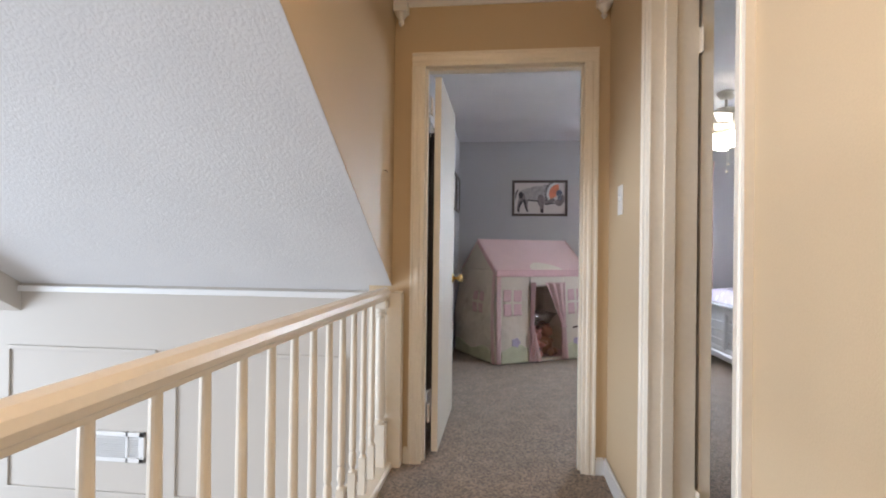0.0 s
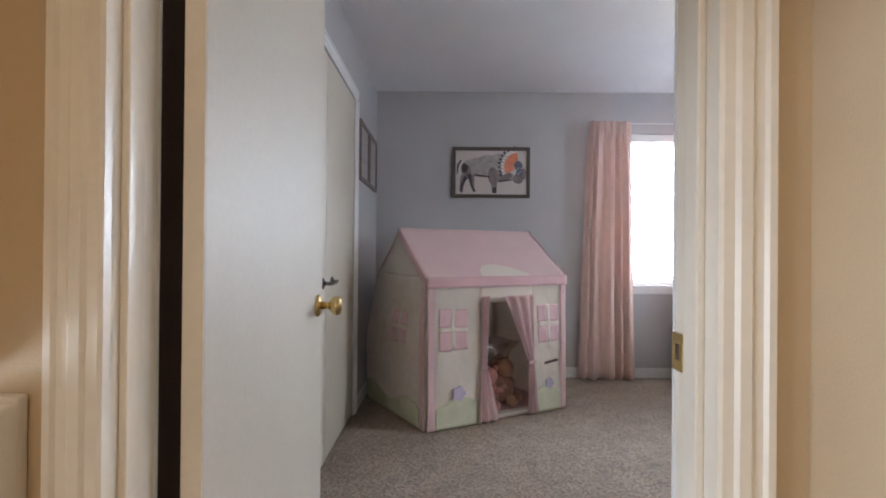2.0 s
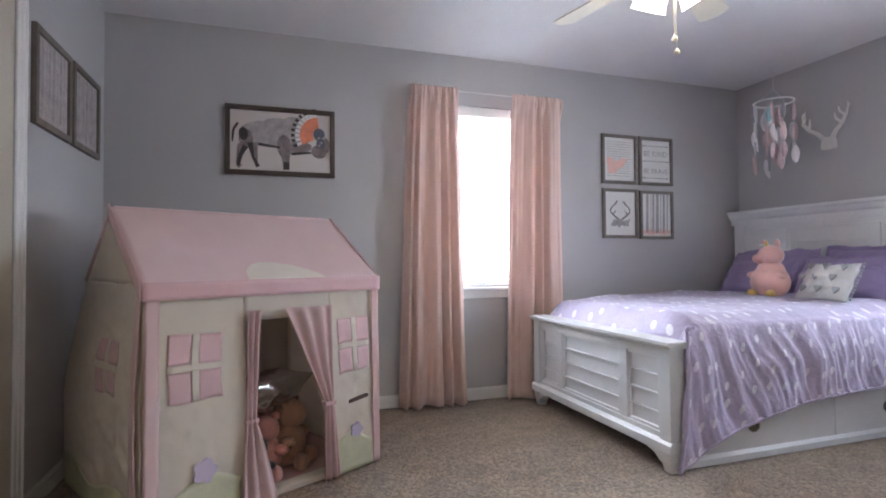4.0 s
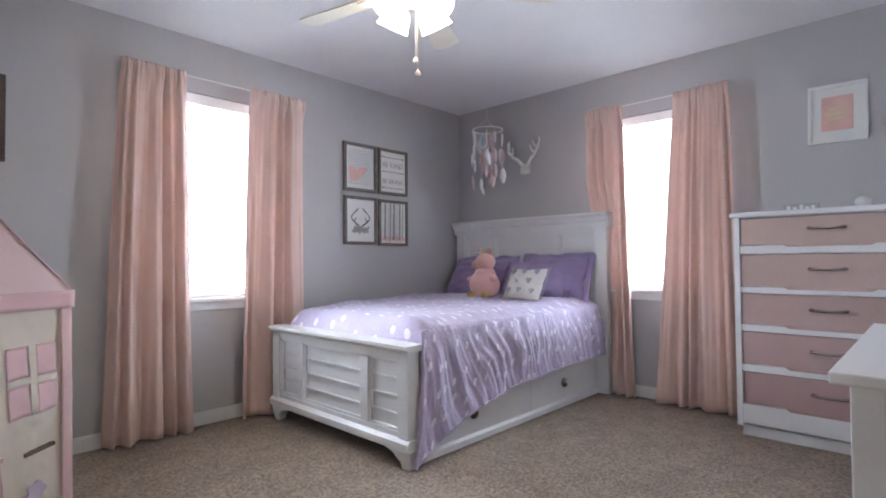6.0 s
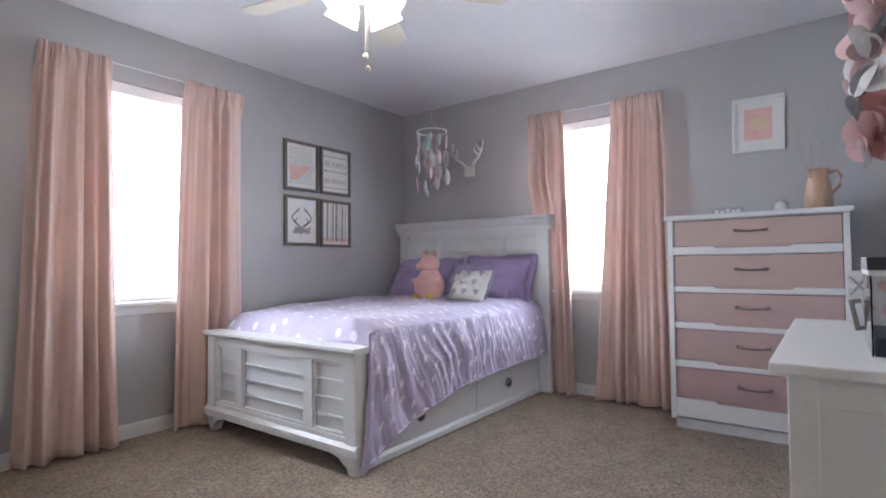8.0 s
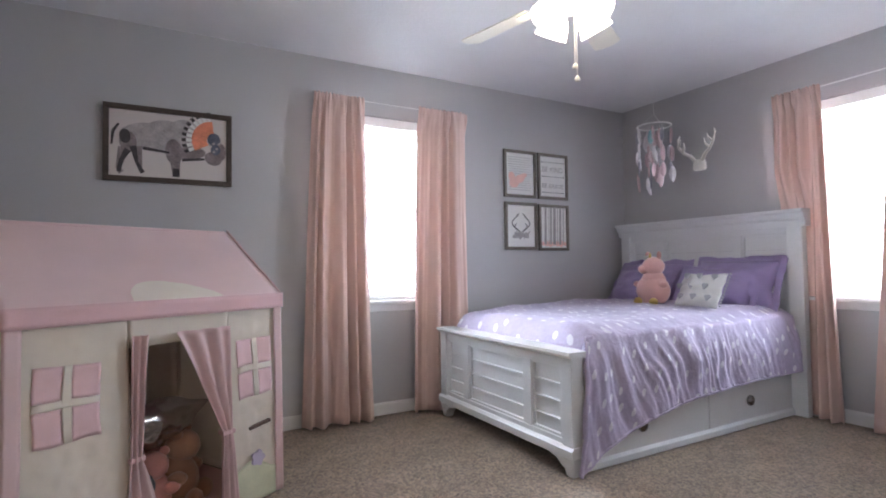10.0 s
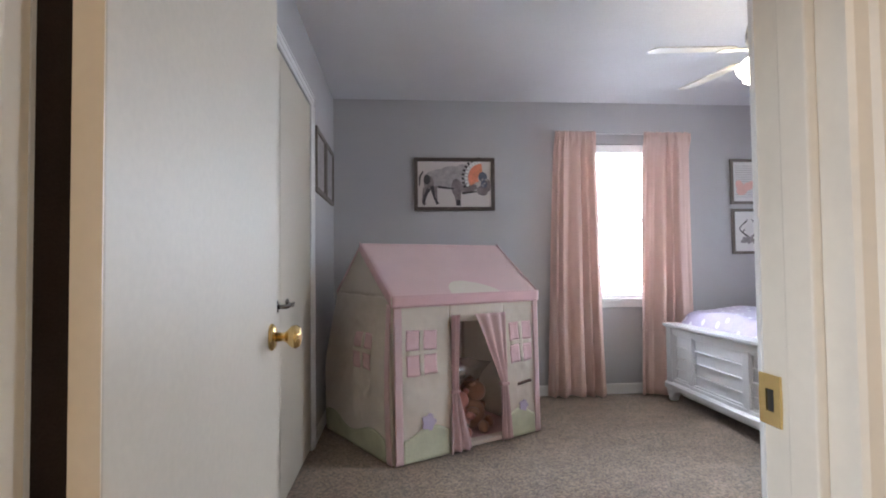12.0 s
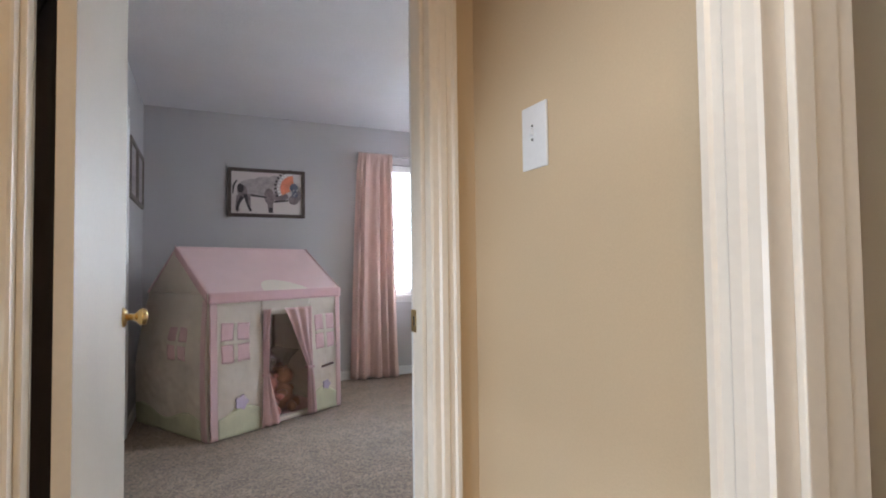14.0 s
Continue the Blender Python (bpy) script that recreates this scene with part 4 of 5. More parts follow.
part("motor", lathe(bmesh.new(), [(0.03, H - 0.13), (0.085, H - 0.14), (0.115, H - 0.165), (0.125, H - 0.20), (0.125, H - 0.255), (0.11, H - 0.285), (0.08, H - 0.30), (0.06, H - 0.315)], fx, fy, 0, 36), FANW, fan, smooth=True)
# Dark bars paint the shade of vent slots on the closed motor shell.
for k in range(20):
    a = math.tau * k / 20
    part("motor_slot_shade", cube(-0.002, -0.004, -0.018, 0.002, 0.004, 0.018, 0, Matrix.Translation((fx + 0.1245 * math.cos(a), fy + 0.1245 * math.sin(a), H - 0.23)) @ pose(0, 0, 0, 0, 0, math.degrees(a))), GREYWOOD, fan, "dark bar standing in for a shaded vent slot")
part("switch_housing", lathe(bmesh.new(), [(0.06, H - 0.31), (0.062, H - 0.35), (0.05, H - 0.375), (0.03, H - 0.385)], fx, fy, 0, 24), FANW, fan, smooth=True)
for k in range(5):
    a = 30 + 72 * k
    m = Matrix.Translation((fx, fy, fb)) @ pose(0, 0, 0, 0, 0, a) @ pose(0, 0, 0, -11, 0, 0)
    o = []
    for i in range(9):
        o.append((0.21 + 0.375 * i / 8, -0.052 - 0.014 * i / 8))
    for i in range(1, 8):
        t = -math.pi / 2 + math.pi * i / 8
        o.append((0.585 + 0.03 * math.cos(t), 0.066 * math.sin(t)))
    o += [(p[0], -p[1]) for p in o[8::-1]]
    bm = prism(bmesh.new(), o, "z", -0.003, 0.003)
    bmesh.ops.transform(bm, matrix=m, verts=bm.verts)
    bl = part("blade", bm, FANW, fan, "cream painted wooden blade")
    bm = cube(0.09, -0.018, -0.008, 0.19, 0.018, 0.0, 0.003)
    box(bm, 0.19, -0.04, -0.009, 0.27, 0.04, -0.003, 0.002)
    bmesh.ops.transform(bm, matrix=m, verts=bm.verts)
    part("blade_bracket", bm, FANW, bl)
for k in range(4):
    a = 0 + 90 * k
    m = Matrix.Translation((fx, fy, H - 0.352)) @ pose(0, 0, 0, 0, 0, a) @ Matrix.Translation((0.078, 0, 0.0)) @ pose(0, 0, 0, 0, 180 - 34, 0)
    bm = bmesh.new()
    prof = [(0.022, 0.0), (0.032, 0.008), (0.050, 0.028), (0.060, 0.055), (0.063, 0.080), (0.070, 0.102)]
    lathe(bm, prof + [(r - 0.004, h) for r, h in prof[::-1]], 0, 0, 0, 20)
    bmesh.ops.transform(bm, matrix=m, verts=bm.verts)
    part("glass_shade", bm, SHADE, fan, "glowing frosted tulip glass shade", True)
    bm = lathe(bmesh.new(), [(0.012, -0.03), (0.024, -0.012), (0.025, 0.004)], 0, 0, 0, 14)
    bmesh.ops.transform(bm, matrix=m, verts=bm.verts)
    part("shade_fitter", bm, FANW, fan)
for dx, dy, z in ((0.0, -0.02, 1.775), (0.028, 0.02, 1.845)):
    ch = part("pull_chain", tube(bmesh.new(), [(fx + dx, fy + dy, H - 0.38), (fx + dx, fy + dy, z)], 0.0012, 5), FANW, fan)
    part("chain_knob", lathe(bmesh.new(), [(0.003, 0.012), (0.010, 0.004), (0.013, -0.004), (0.010, -0.010), (0.003, -0.012)], fx + dx, fy + dy, z, 12), FANW, ch, "cream pull knob", True)

# Unseen fixture, added and placed so its warm glow lights hall and jambs.
HFILL = glow("hall_fill_glow", (1.0, 0.695, 0.41), 42.0)
hl = thing("hall_fill_lamp", (0.05, 0.6, H), "unseen glowing bowl added over the landing as its warm light", "ceiling lamp")
part("base", lathe(bmesh.new(), [(0.16, H), (0.16, H - 0.02)], 0.05, 0.6, 0, 28), WHITE, hl)
part("bowl", lathe(bmesh.new(), [(0.155, H - 0.02), (0.145, H - 0.06), (0.10, H - 0.10), (0.03, H - 0.12)], 0.05, 0.6, 0, 28), HFILL, hl, smooth=True)


# ---- play tent ----
TCREAM = mat("tent_cream_cotton", (0.90, 0.83, 0.75), 0.7, 0.05, 6, 380, 0.3, sheen=0.2)
TPINK = mat("tent_pink_cotton", (0.83, 0.64, 0.65), 0.85, 0.05, 6, 380, 0.3, sheen=0.2)
TROSE = mat("tent_rose_trim", (0.70, 0.46, 0.49), 0.85, 0.05, 8, 380, 0.3, sheen=0.2)
TPANE = mat("tent_pane_cotton", (0.74, 0.51, 0.54), 0.85, 0.06, 6, 380, 0.3, sheen=0.2)
TGREEN = mat("tent_green_print", (0.60, 0.61, 0.46), 0.85, 0.16, 9, 300, 0.2)
TVIOLET = mat("tent_violet_print", (0.56, 0.49, 0.64), 0.85, 0.1, 9, 300, 0.2)
TBROWN = mat("tent_brown_binding", (0.13, 0.08, 0.07), 0.8, 0.1, 9, 300, 0.2)
thin(TCREAM, 0.32, (0.80, 0.72, 0.64))
thin(TPINK, 0.25, (0.78, 0.50, 0.52))
TW, TD, TE, TR = 1.035, 0.84, 0.90, 1.215
MT = Matrix.Translation((0.205, 5.445, 0)) @ pose(0, 0, 0, 0, 0, 27.5)
tent = thing("play_tent", MT.translation, "cream and pink cotton playhouse tent with tied-back door curtains", "play tent")


def sag(p, u, v, seed, wave):
    slack = 16 * u * (1 - u) * v * (1 - v)
    n = noise.noise_vector(p * 5 + Vector((seed, 3.1, 1.7))) * wave + noise.noise_vector(p * 17 + Vector((seed, 9, 2))) * wave * 0.35 + noise.noise_vector(p * 42 + Vector((seed, 1, 4))) * wave * 0.12
    return n * (0.35 + 0.65 * min(1, slack))


def flare(p):
    """The hem stands out, most at the front corner by the wall."""
    k = max(0, 1 - p[2] / TE) ** 2
    return Vector((p[0] - 0.05 * k * (1 - p[0] / TW) * (0.4 + p[1]), p[1] - 0.055 * k * (1 - p[1] / TD) * (1 - 0.75 * p[0] / TW), p[2]))


def cloth(name, nu, nv, fn, material, label="", thick=0.003, wave=0.006, seed=0.0, parent=None):
    """A cloth panel in the tent's axes, with slack in it."""
    def at(u, v):
        p = Vector(fn(u, v))
        return MT @ flare(p + sag(p, u, v, seed, wave))
    ob = part(name, grid(bmesh.new(), nu, nv, at), material, parent or tent, label, True)
    mod = ob.modifiers.new("thick", "SOLIDIFY")
    mod.thickness, mod.offset = thick, 0
    return ob


def bulge(v):
    return 0.02 * math.sin(math.pi * v)


D0, D1 = 0.36, 0.765
cloth("front_panel", 40, 80, lambda u, v: (u * D0, -bulge(v) * u, 0.004 + v * TE), TCREAM, seed=1, wave=0.012)
cloth("front_panel", 32, 80, lambda u, v: (D1 + u * (TW - D1), -bulge(v) * (1 - u), 0.004 + v * TE), TCREAM, seed=2, wave=0.014)
cloth("door_header", 18, 4, lambda u, v: (D0 + u * (D1 - D0), -0.006, 0.745 + v * 0.155), TCREAM, seed=3)
cloth("back_panel", 20, 20, lambda u, v: (u * TW, TD, 0.004 + v * TE), TCREAM, seed=4)
cloth("end_panel", 60, 70, lambda u, v: (-0.05 * math.sin(math.pi * min(1, (1 - v) * 0.9)) * (0.3 + u) - 0.0, u * TD, 0.004 + v * TE), TCREAM, seed=5, wave=0.022)
cloth("end_panel", 20, 20, lambda u, v: (TW, u * TD, 0.004 + v * TE), TCREAM, seed=6)
for x, s in ((0.0, 7), (TW, 8)):
    cloth("gable", 14, 14, lambda u, v: (x, v * TD / 2 + u * (TD - v * TD), TE + v * (TR - TE)), TCREAM, seed=s, wave=0.004)
cloth("roof_panel", 40, 24, lambda u, v: (-0.012 + u * (TW + 0.024), -0.01 + v * (TD / 2 + 0.01), TE + v * (TR - TE) - 0.02 * math.sin(math.pi * u) * math.sin(math.pi * v)), TPINK, "pink cotton roof", seed=9, wave=0.007)
cloth("roof_panel", 40, 24, lambda u, v: (-0.012 + u * (TW + 0.024), TD + 0.01 - v * (TD / 2 + 0.01), TE + v * (TR - TE)), TPINK, "pink cotton roof", seed=10)
cloth("eave_band", 40, 4, lambda u, v: (-0.016 + u * (TW + 0.032), -0.017, TE - 0.055 + v * 0.068), TROSE, "darker pink band along the eave", seed=11, wave=0.003)
cloth("eave_band", 4, 20, lambda u, v: (-0.017, v * TD / 2, TE - 0.05 + v * (TR - TE) + u * 0.065), TROSE, "darker pink edge of the gable", seed=12, wave=0.003)
cloth("eave_band", 4, 20, lambda u, v: (TW + 0.017, v * TD / 2, TE - 0.05 + v * (TR - TE) + u * 0.065), TROSE, "darker pink edge of the gable", seed=12, wave=0.003)
for x0, s in ((-0.008, 13), (TW - 0.035, 14)):
    cloth("corner_trim", 4, 30, lambda u, v: (x0 + u * (0.05 if x0 < 0 else 0.043), -0.012 - bulge(v) * 0.2, 0.006 + v * 0.85), TPINK, "pink corner strip", seed=s, wave=0.004)
cloth("corner_trim", 4, 30, lambda u, v: (-0.014 - 0.05 * math.sin(math.pi * min(1, (1 - v) * 0.9)) * 0.36, u * 0.055, 0.006 + v * 0.86), TPINK, "pink corner strip", seed=15, wave=0.004)
# ridge and eave poles show as round edges
for y, z in ((TD / 2, TR - 0.004), (0.0, TE), (TD, TE)):
    bm = tube(bmesh.new(), [MT @ Vector((0, y, z)), MT @ Vector((TW, y, z))], 0.011, 8)
    part("pole", bm, TPINK, tent)
for x in (0.0, TW):
    for y in (0.0, TD):
        part("pole", tube(bmesh.new(), [MT @ Vector((x, y + (0.012 if y == 0 else -0.012), 0)), MT @ Vector((x, y + (0.012 if y == 0 else -0.012), TE))], 0.010, 8), TCREAM, tent)


def tent_window(x0, z0, w, h, end=False, slant=0.0):
    """Four pink panes with cream bars, on the front (or on the end panel)."""
    def put(u, z, off):
        if end:
            vv = z / TE
            p = Vector((-0.05 * math.sin(math.pi * min(1, (1 - vv) * 0.9)) * (0.3 + u / TD), u, z))
            return p + sag(p, u / TD, vv, 5, 0.022) - Vector((off, 0, 0))
        edge = u / D0 if u < D0 else (TW - u) / (TW - D1)
        z += slant * (u - x0)
        p = Vector((u, -bulge(z / TE) * edge, z))
        s = sag(p, u / D0, z / TE, 1, 0.012) if u < D0 else sag(p, (u - D1) / (TW - D1), z / TE, 2, 0.014)
        return p + s - Vector((0, off, 0))
    g = 0.026
    for i in (0, 1):
        for j in (0, 1):
            a, b = x0 + i * (w + g) / 2, z0 + j * (h + g) / 2
            pw, ph = (w - g) / 2, (h - g) / 2
            cloth("window_pane", 8, 8, lambda u, v: put(a + u * pw, b + v * ph, 0.0045), TPANE, "pink cotton window pane", 0.002, 0.0, 20.0)
    for a, b, c, d in ((x0 + (w - g) / 2, z0, g, h), (x0, z0 + (h - g) / 2, w, g)):
        cloth("window_bar", 6, 6, lambda u, v: put(a + u * c, b + v * d, 0.0075), TCREAM, "", 0.003, 0.0, 21.0)


tent_window(0.074, 0.465, 0.195, 0.25)
tent_window(0.805, 0.46, 0.18, 0.25, False, 0.05)
tent_window(0.24, 0.47, 0.20, 0.21, True)


def tied_curtain(x_top0, x_top1, x_tie, x_bot0, x_bot1, seed):
    """A door curtain gathered to a tie a third of the way up."""
    def at(u, v):
        z = 0.785 - v * 0.775
        tie = 0.57
        if v < tie:
            t = v / tie
            k = t ** 0.95
            a, b = x_top0 + (x_tie - 0.022 - x_top0) * k, x_top1 + (x_tie + 0.022 - x_top1) * k
        else:
            t = (v - tie) / (1 - tie)
            k = t ** 0.75
            a, b = x_tie - 0.022 + (x_bot0 - x_tie + 0.022) * k, x_tie + 0.022 + (x_bot1 - x_tie - 0.022) * k
        return (a + (b - a) * u, -0.026 - 0.014 * math.sin(u * 17 + seed), z)
    c = cloth("door_curtain", 26, 34, at, TPINK, "pink door curtain tied back", 0.003, 0.004, seed)
    m = MT @ Matrix.Translation((x_tie, -0.030, 0.345))
    bm = bmesh.new()
    box(bm, -0.028, -0.020, -0.009, 0.028, 0.022, 0.009, 0.004, m)
    part("tie_band", bm, TROSE, c, "rose tie band")


tied_curtain(0.362, 0.432, 0.378, 0.335, 0.495, 1.0)
tied_curtain(0.525, 0.765, 0.748, 0.715, 0.80, 2.0)
# printed border and appliqué
for a, b, s in ((0.045, D0 - 0.02, 30), (D1 + 0.02, TW - 0.03, 31)):
    edge = lambda u: u / D0 if u < D0 else (TW - u) / (TW - D1)
    cloth("grass_print", 20, 8, lambda u, v: (a + u * (b - a), -bulge(0.1) * edge(a + u * (b - a)) - 0.011, 0.006 + v * (0.15 + 0.03 * math.sin(5 * u + s))), TGREEN, "printed pale green grass border", 0.002, 0.004, s)
cloth("grass_print", 20, 8, lambda u, v: (-0.05 * math.sin(math.pi * min(1, (1 - v * 0.15) * 0.9)) * (0.3 + 0.08 + u * 0.8) - 0.012, 0.07 + u * (TD - 0.1), 0.006 + v * (0.12 + 0.03 * math.sin(9 * u))), TGREEN, "printed pale green grass border", 0.002, 0.004, 33)


def blob(name, cx, cz, r, petals, material, label, sx=1.0):
    bm = bmesh.new()
    pts = []
    for k in range(40):
        a = math.tau * k / 40
        rr = r * (0.88 + 0.12 * math.cos(petals * a))
        pts.append((cx + sx * rr * math.cos(a), cz + rr * math.sin(a)))
    edge = (cx / D0 if cx < D0 else (TW - cx) / (TW - D1))
    prism(bm, pts, "y", -0.019 - bulge(cz / TE) * edge, -0.010 - bulge(cz / TE) * edge)
    for v in bm.verts:
        v.co = flare(v.co)
    bmesh.ops.transform(bm, matrix=MT, verts=bm.verts)
    part(name, bm, material, tent, label)


blob("flower_print", 0.20, 0.205, 0.048, 5, TVIOLET, "violet flower print")
blob("flower_print", 0.90, 0.19, 0.036, 5, TVIOLET, "violet flower print")
def cloud(a, b):
    u = 0.375 + a * 0.35
    v = 0.015 + b * 0.33 * max(0, math.sin(math.pi * a ** 0.8)) ** 0.55 * (1 - 0.30 * a)
    p = Vector((-0.012 + u * (TW + 0.024), -0.01 + v * (TD / 2 + 0.01), TE + v * (TR - TE) - 0.02 * math.sin(math.pi * u) * math.sin(math.pi * v)))
    slope = math.atan2(TR - TE, TD / 2 + 0.01)
    return MT @ (p + sag(p, u, v, 9, 0.007) + Vector((0, -math.sin(slope), math.cos(slope))) * 0.006)


part("cloud_patch", grid(bmesh.new(), 40, 14, cloud), TCREAM, tent, "white cloud patch on the roof", True)
bm = cube(0.862, -0.030, 0.318, 0.972, -0.014, 0.332, 0.002)
bmesh.ops.transform(bm, matrix=MT @ Matrix.Translation((0.862, 0, 0.32)) @ pose(0, 0, 0, 0, -7, 0) @ Matrix.Translation((-0.862, 0, -0.32)), verts=bm.verts)
part("letter_slot", bm, TBROWN, tent, "brown bound letter slot")
bm = cube(D0 - 0.02, -0.02, 0.002, D1 + 0.02, 0.05, 0.028, 0.006)
bmesh.ops.transform(bm, matrix=MT, verts=bm.verts)
part("threshold", bm, TCREAM, tent, "cream rolled threshold")
bm = cube(0.02, 0.05, 0.001, TW - 0.02, TD - 0.02, 0.010)
bmesh.ops.transform(bm, matrix=MT, verts=bm.verts)
part("floor_mat", bm, TROSE, tent)


# soft toys heaped in the tent
def toy(name, u, v, z, s, material, label, seed):
    c = MT @ Vector((u, v, z))
    th = thing(name, c, label, "soft toy", "toys in the tent")
    r = pose(0, 0, 0, 0, 0, seed * 67.0)
    def at(x, y, zz):
        return c + (r.to_3x3() @ Vector((x, y, zz))) * s
    bm = ball(bmesh.new(), at(0, 0, 0.42), 0.40 * s, 1, 0.9, 1.05, n=14)
    part("body", bm, material, th, smooth=True)
    part("head", ball(bmesh.new(), at(0.05, -0.12, 0.98), 0.29 * s, 1, 0.95, 0.92, n=14), material, th, smooth=True)
    for d in (-1, 1):
        part("ear", ball(bmesh.new(), at(0.05 + 0.2 * d, -0.1, 1.22), 0.095 * s, 1, 0.5, 1, n=8), material, th, smooth=True)
        part("arm", ball(bmesh.new(), at(0.36 * d, -0.18, 0.55), 0.14 * s, 1.2, 1.3, 0.8, n=8), material, th, smooth=True)
        part("leg", ball(bmesh.new(), at(0.24 * d, -0.42, 0.16), 0.17 * s, 0.9, 1.5, 0.9, n=10), material, th, smooth=True)
    return th


TAN = mat("tan_plush", (0.46, 0.26, 0.18), 0.95, 0.15, 14, 300, 0.5, sheen=0.4)
DARKPL = mat("dark_plush", (0.06, 0.05, 0.055), 0.95, 0.15, 14, 300, 0.5, sheen=0.4)
ROSEPL = mat("rose_plush", (0.62, 0.28, 0.25), 0.95, 0.12, 14, 300, 0.5, sheen=0.4)
FOIL = mat("silver_foil", (0.55, 0.53, 0.52), 0.25, 0.1, 9, 80, 0.2, metal=0.9)
toy("teddy_bear", 0.545, 0.20, 0.012, 0.22, ROSEPL, "rose plush bear sitting inside the play tent", 0)
toy("teddy_bear", 0.675, 0.24, 0.012, 0.25, TAN, "tan plush bear slumped inside the play tent", 1)
toy("plush_dog", 0.47, 0.12, 0.012, 0.16, DARKPL, "dark plush dog with pale muzzle inside the tent", 2)
toy("plush_cat", 0.62, 0.38, 0.012, 0.29, ROSEPL, "dusky pink plush cat at the back of the tent", 3)
toy("plush_dog", 0.76, 0.42, 0.012, 0.22, TAN, "brown plush dog at the back of the tent", 4)
fc = cushion("foil_cushion", MT @ pose(0.54, 0.32, 0.33, 0, 0, 15) @ pose(0, 0, 0, 62, 0, 0), 0.40, 0.26, 0.16, FOIL, "shiny silver foil cushion on top of the toys", "cushion", 21)


# ---- pictures ----
def ell(bm, cx, cz, rx, rz, y, rot=0.0, n=20):
    c, s = math.cos(radians(rot)), math.sin(radians(rot))
    vs = []
    for k in range(n):
        a = math.tau * k / n
        p, q = rx * math.cos(a), rz * math.sin(a)
        vs.append(bm.verts.new((cx + c * p - s * q, y, cz + s * p + c * q)))
    bm.faces.new(vs)


def stroke(bm, x0, z0, w0, x1, z1, w1, y):
    d = Vector((x1 - x0, z1 - z0)).normalized()
    n = Vector((-d.y, d.x))
    bm.faces.new([bm.verts.new((x0 + n.x * w0, y, z0 + n.y * w0)), bm.verts.new((x0 - n.x * w0, y, z0 - n.y * w0)), bm.verts.new((x1 - n.x * w1, y, z1 - n.y * w1)), bm.verts.new((x1 + n.x * w1, y, z1 + n.y * w1))])


def picture(name, m, w, h, border, frame_mat, label, shapes, mat_w=0.0, depth=0.022, group="", paper=None):
    """A framed print. Local x to the viewer's right, z up, y into the wall; shapes: (material, function(bm, width, height))."""
    pic = thing(name, m.translation, label, "picture", group)
    hw, hh = w / 2, h / 2
    bm = bmesh.new()
    for a in ((-hw, -hh, hw, -hh + border), (-hw, hh - border, hw, hh), (-hw, -hh + border, -hw + border, hh - border), (hw - border, -hh + border, hw, hh - border)):
        box(bm, a[0], -depth, a[1], a[2], -0.001, a[3], 0.0025)
    bmesh.ops.transform(bm, matrix=m, verts=bm.verts)
    part("frame", bm, frame_mat, pic)
    bm = cube(-hw + border, -depth * 0.45, -hh + border, hw - border, -0.001, hh - border)
    bmesh.ops.transform(bm, matrix=m, verts=bm.verts)
    part("print", bm, paper or PAPER, pic, "white printed paper")
    y = -depth * 0.45
    for k, (nm, material, fn) in enumerate(shapes):
        y -= 0.0006
        bm = bmesh.new()
        fn(bm, w - 2 * border, h - 2 * border, y)
        bmesh.ops.transform(bm, matrix=m, verts=bm.verts)
        if len(bm.faces) > 14:
            tagged(part(nm, bm, material, pic), kind="stuff")
            continue
        for f in bm.faces:
            one = bmesh.new()
            one.faces.new([one.verts.new(v.co) for v in f.verts])
            part(nm, one, material, pic)
        bm.free()
    return pic


def at_frac(W, Hh, x, z):
    return (x - 0.5) * W, (z - 0.5) * Hh


def body_pale(bm, W, Hh, y):
    for x, z, a, b, r in ((0.28, 0.66, 0.20, 0.17, 8), (0.47, 0.68, 0.20, 0.22, -3), (0.62, 0.70, 0.16, 0.24, 6), (0.22, 0.60, 0.12, 0.18, 0), (0.40, 0.56, 0.24, 0.17, -3)):
        ell(bm, *at_frac(W, Hh, x, z), a * W, b * Hh, y, r)
        y -= 0.00004


def body_grey(bm, W, Hh, y):
    for x, z, a, b, r in ((0.15, 0.52, 0.07, 0.16, 6), (0.53, 0.42, 0.075, 0.20, 4), (0.68, 0.42, 0.13, 0.10, 6), (0.88, 0.36, 0.08, 0.11, -15), (0.95, 0.48, 0.045, 0.14, 5)):
        ell(bm, *at_frac(W, Hh, x, z), a * W, b * Hh, y, r)
        y -= 0.00004
    for a in ((0.12, 0.42, 0.05, 0.07, 0.10, 0.018), (0.07, 0.10, 0.018, 0.10, 0.05, 0.026), (0.22, 0.46, 0.045, 0.25, 0.12, 0.016), (0.54, 0.28, 0.045, 0.55, 0.05, 0.03)):
        x0, z0 = at_frac(W, Hh, a[0], a[1])
        x1, z1 = at_frac(W, Hh, a[3], a[4])
        stroke(bm, x0, z0, a[2] * W, x1, z1, a[5] * W, y)
        y -= 0.00004


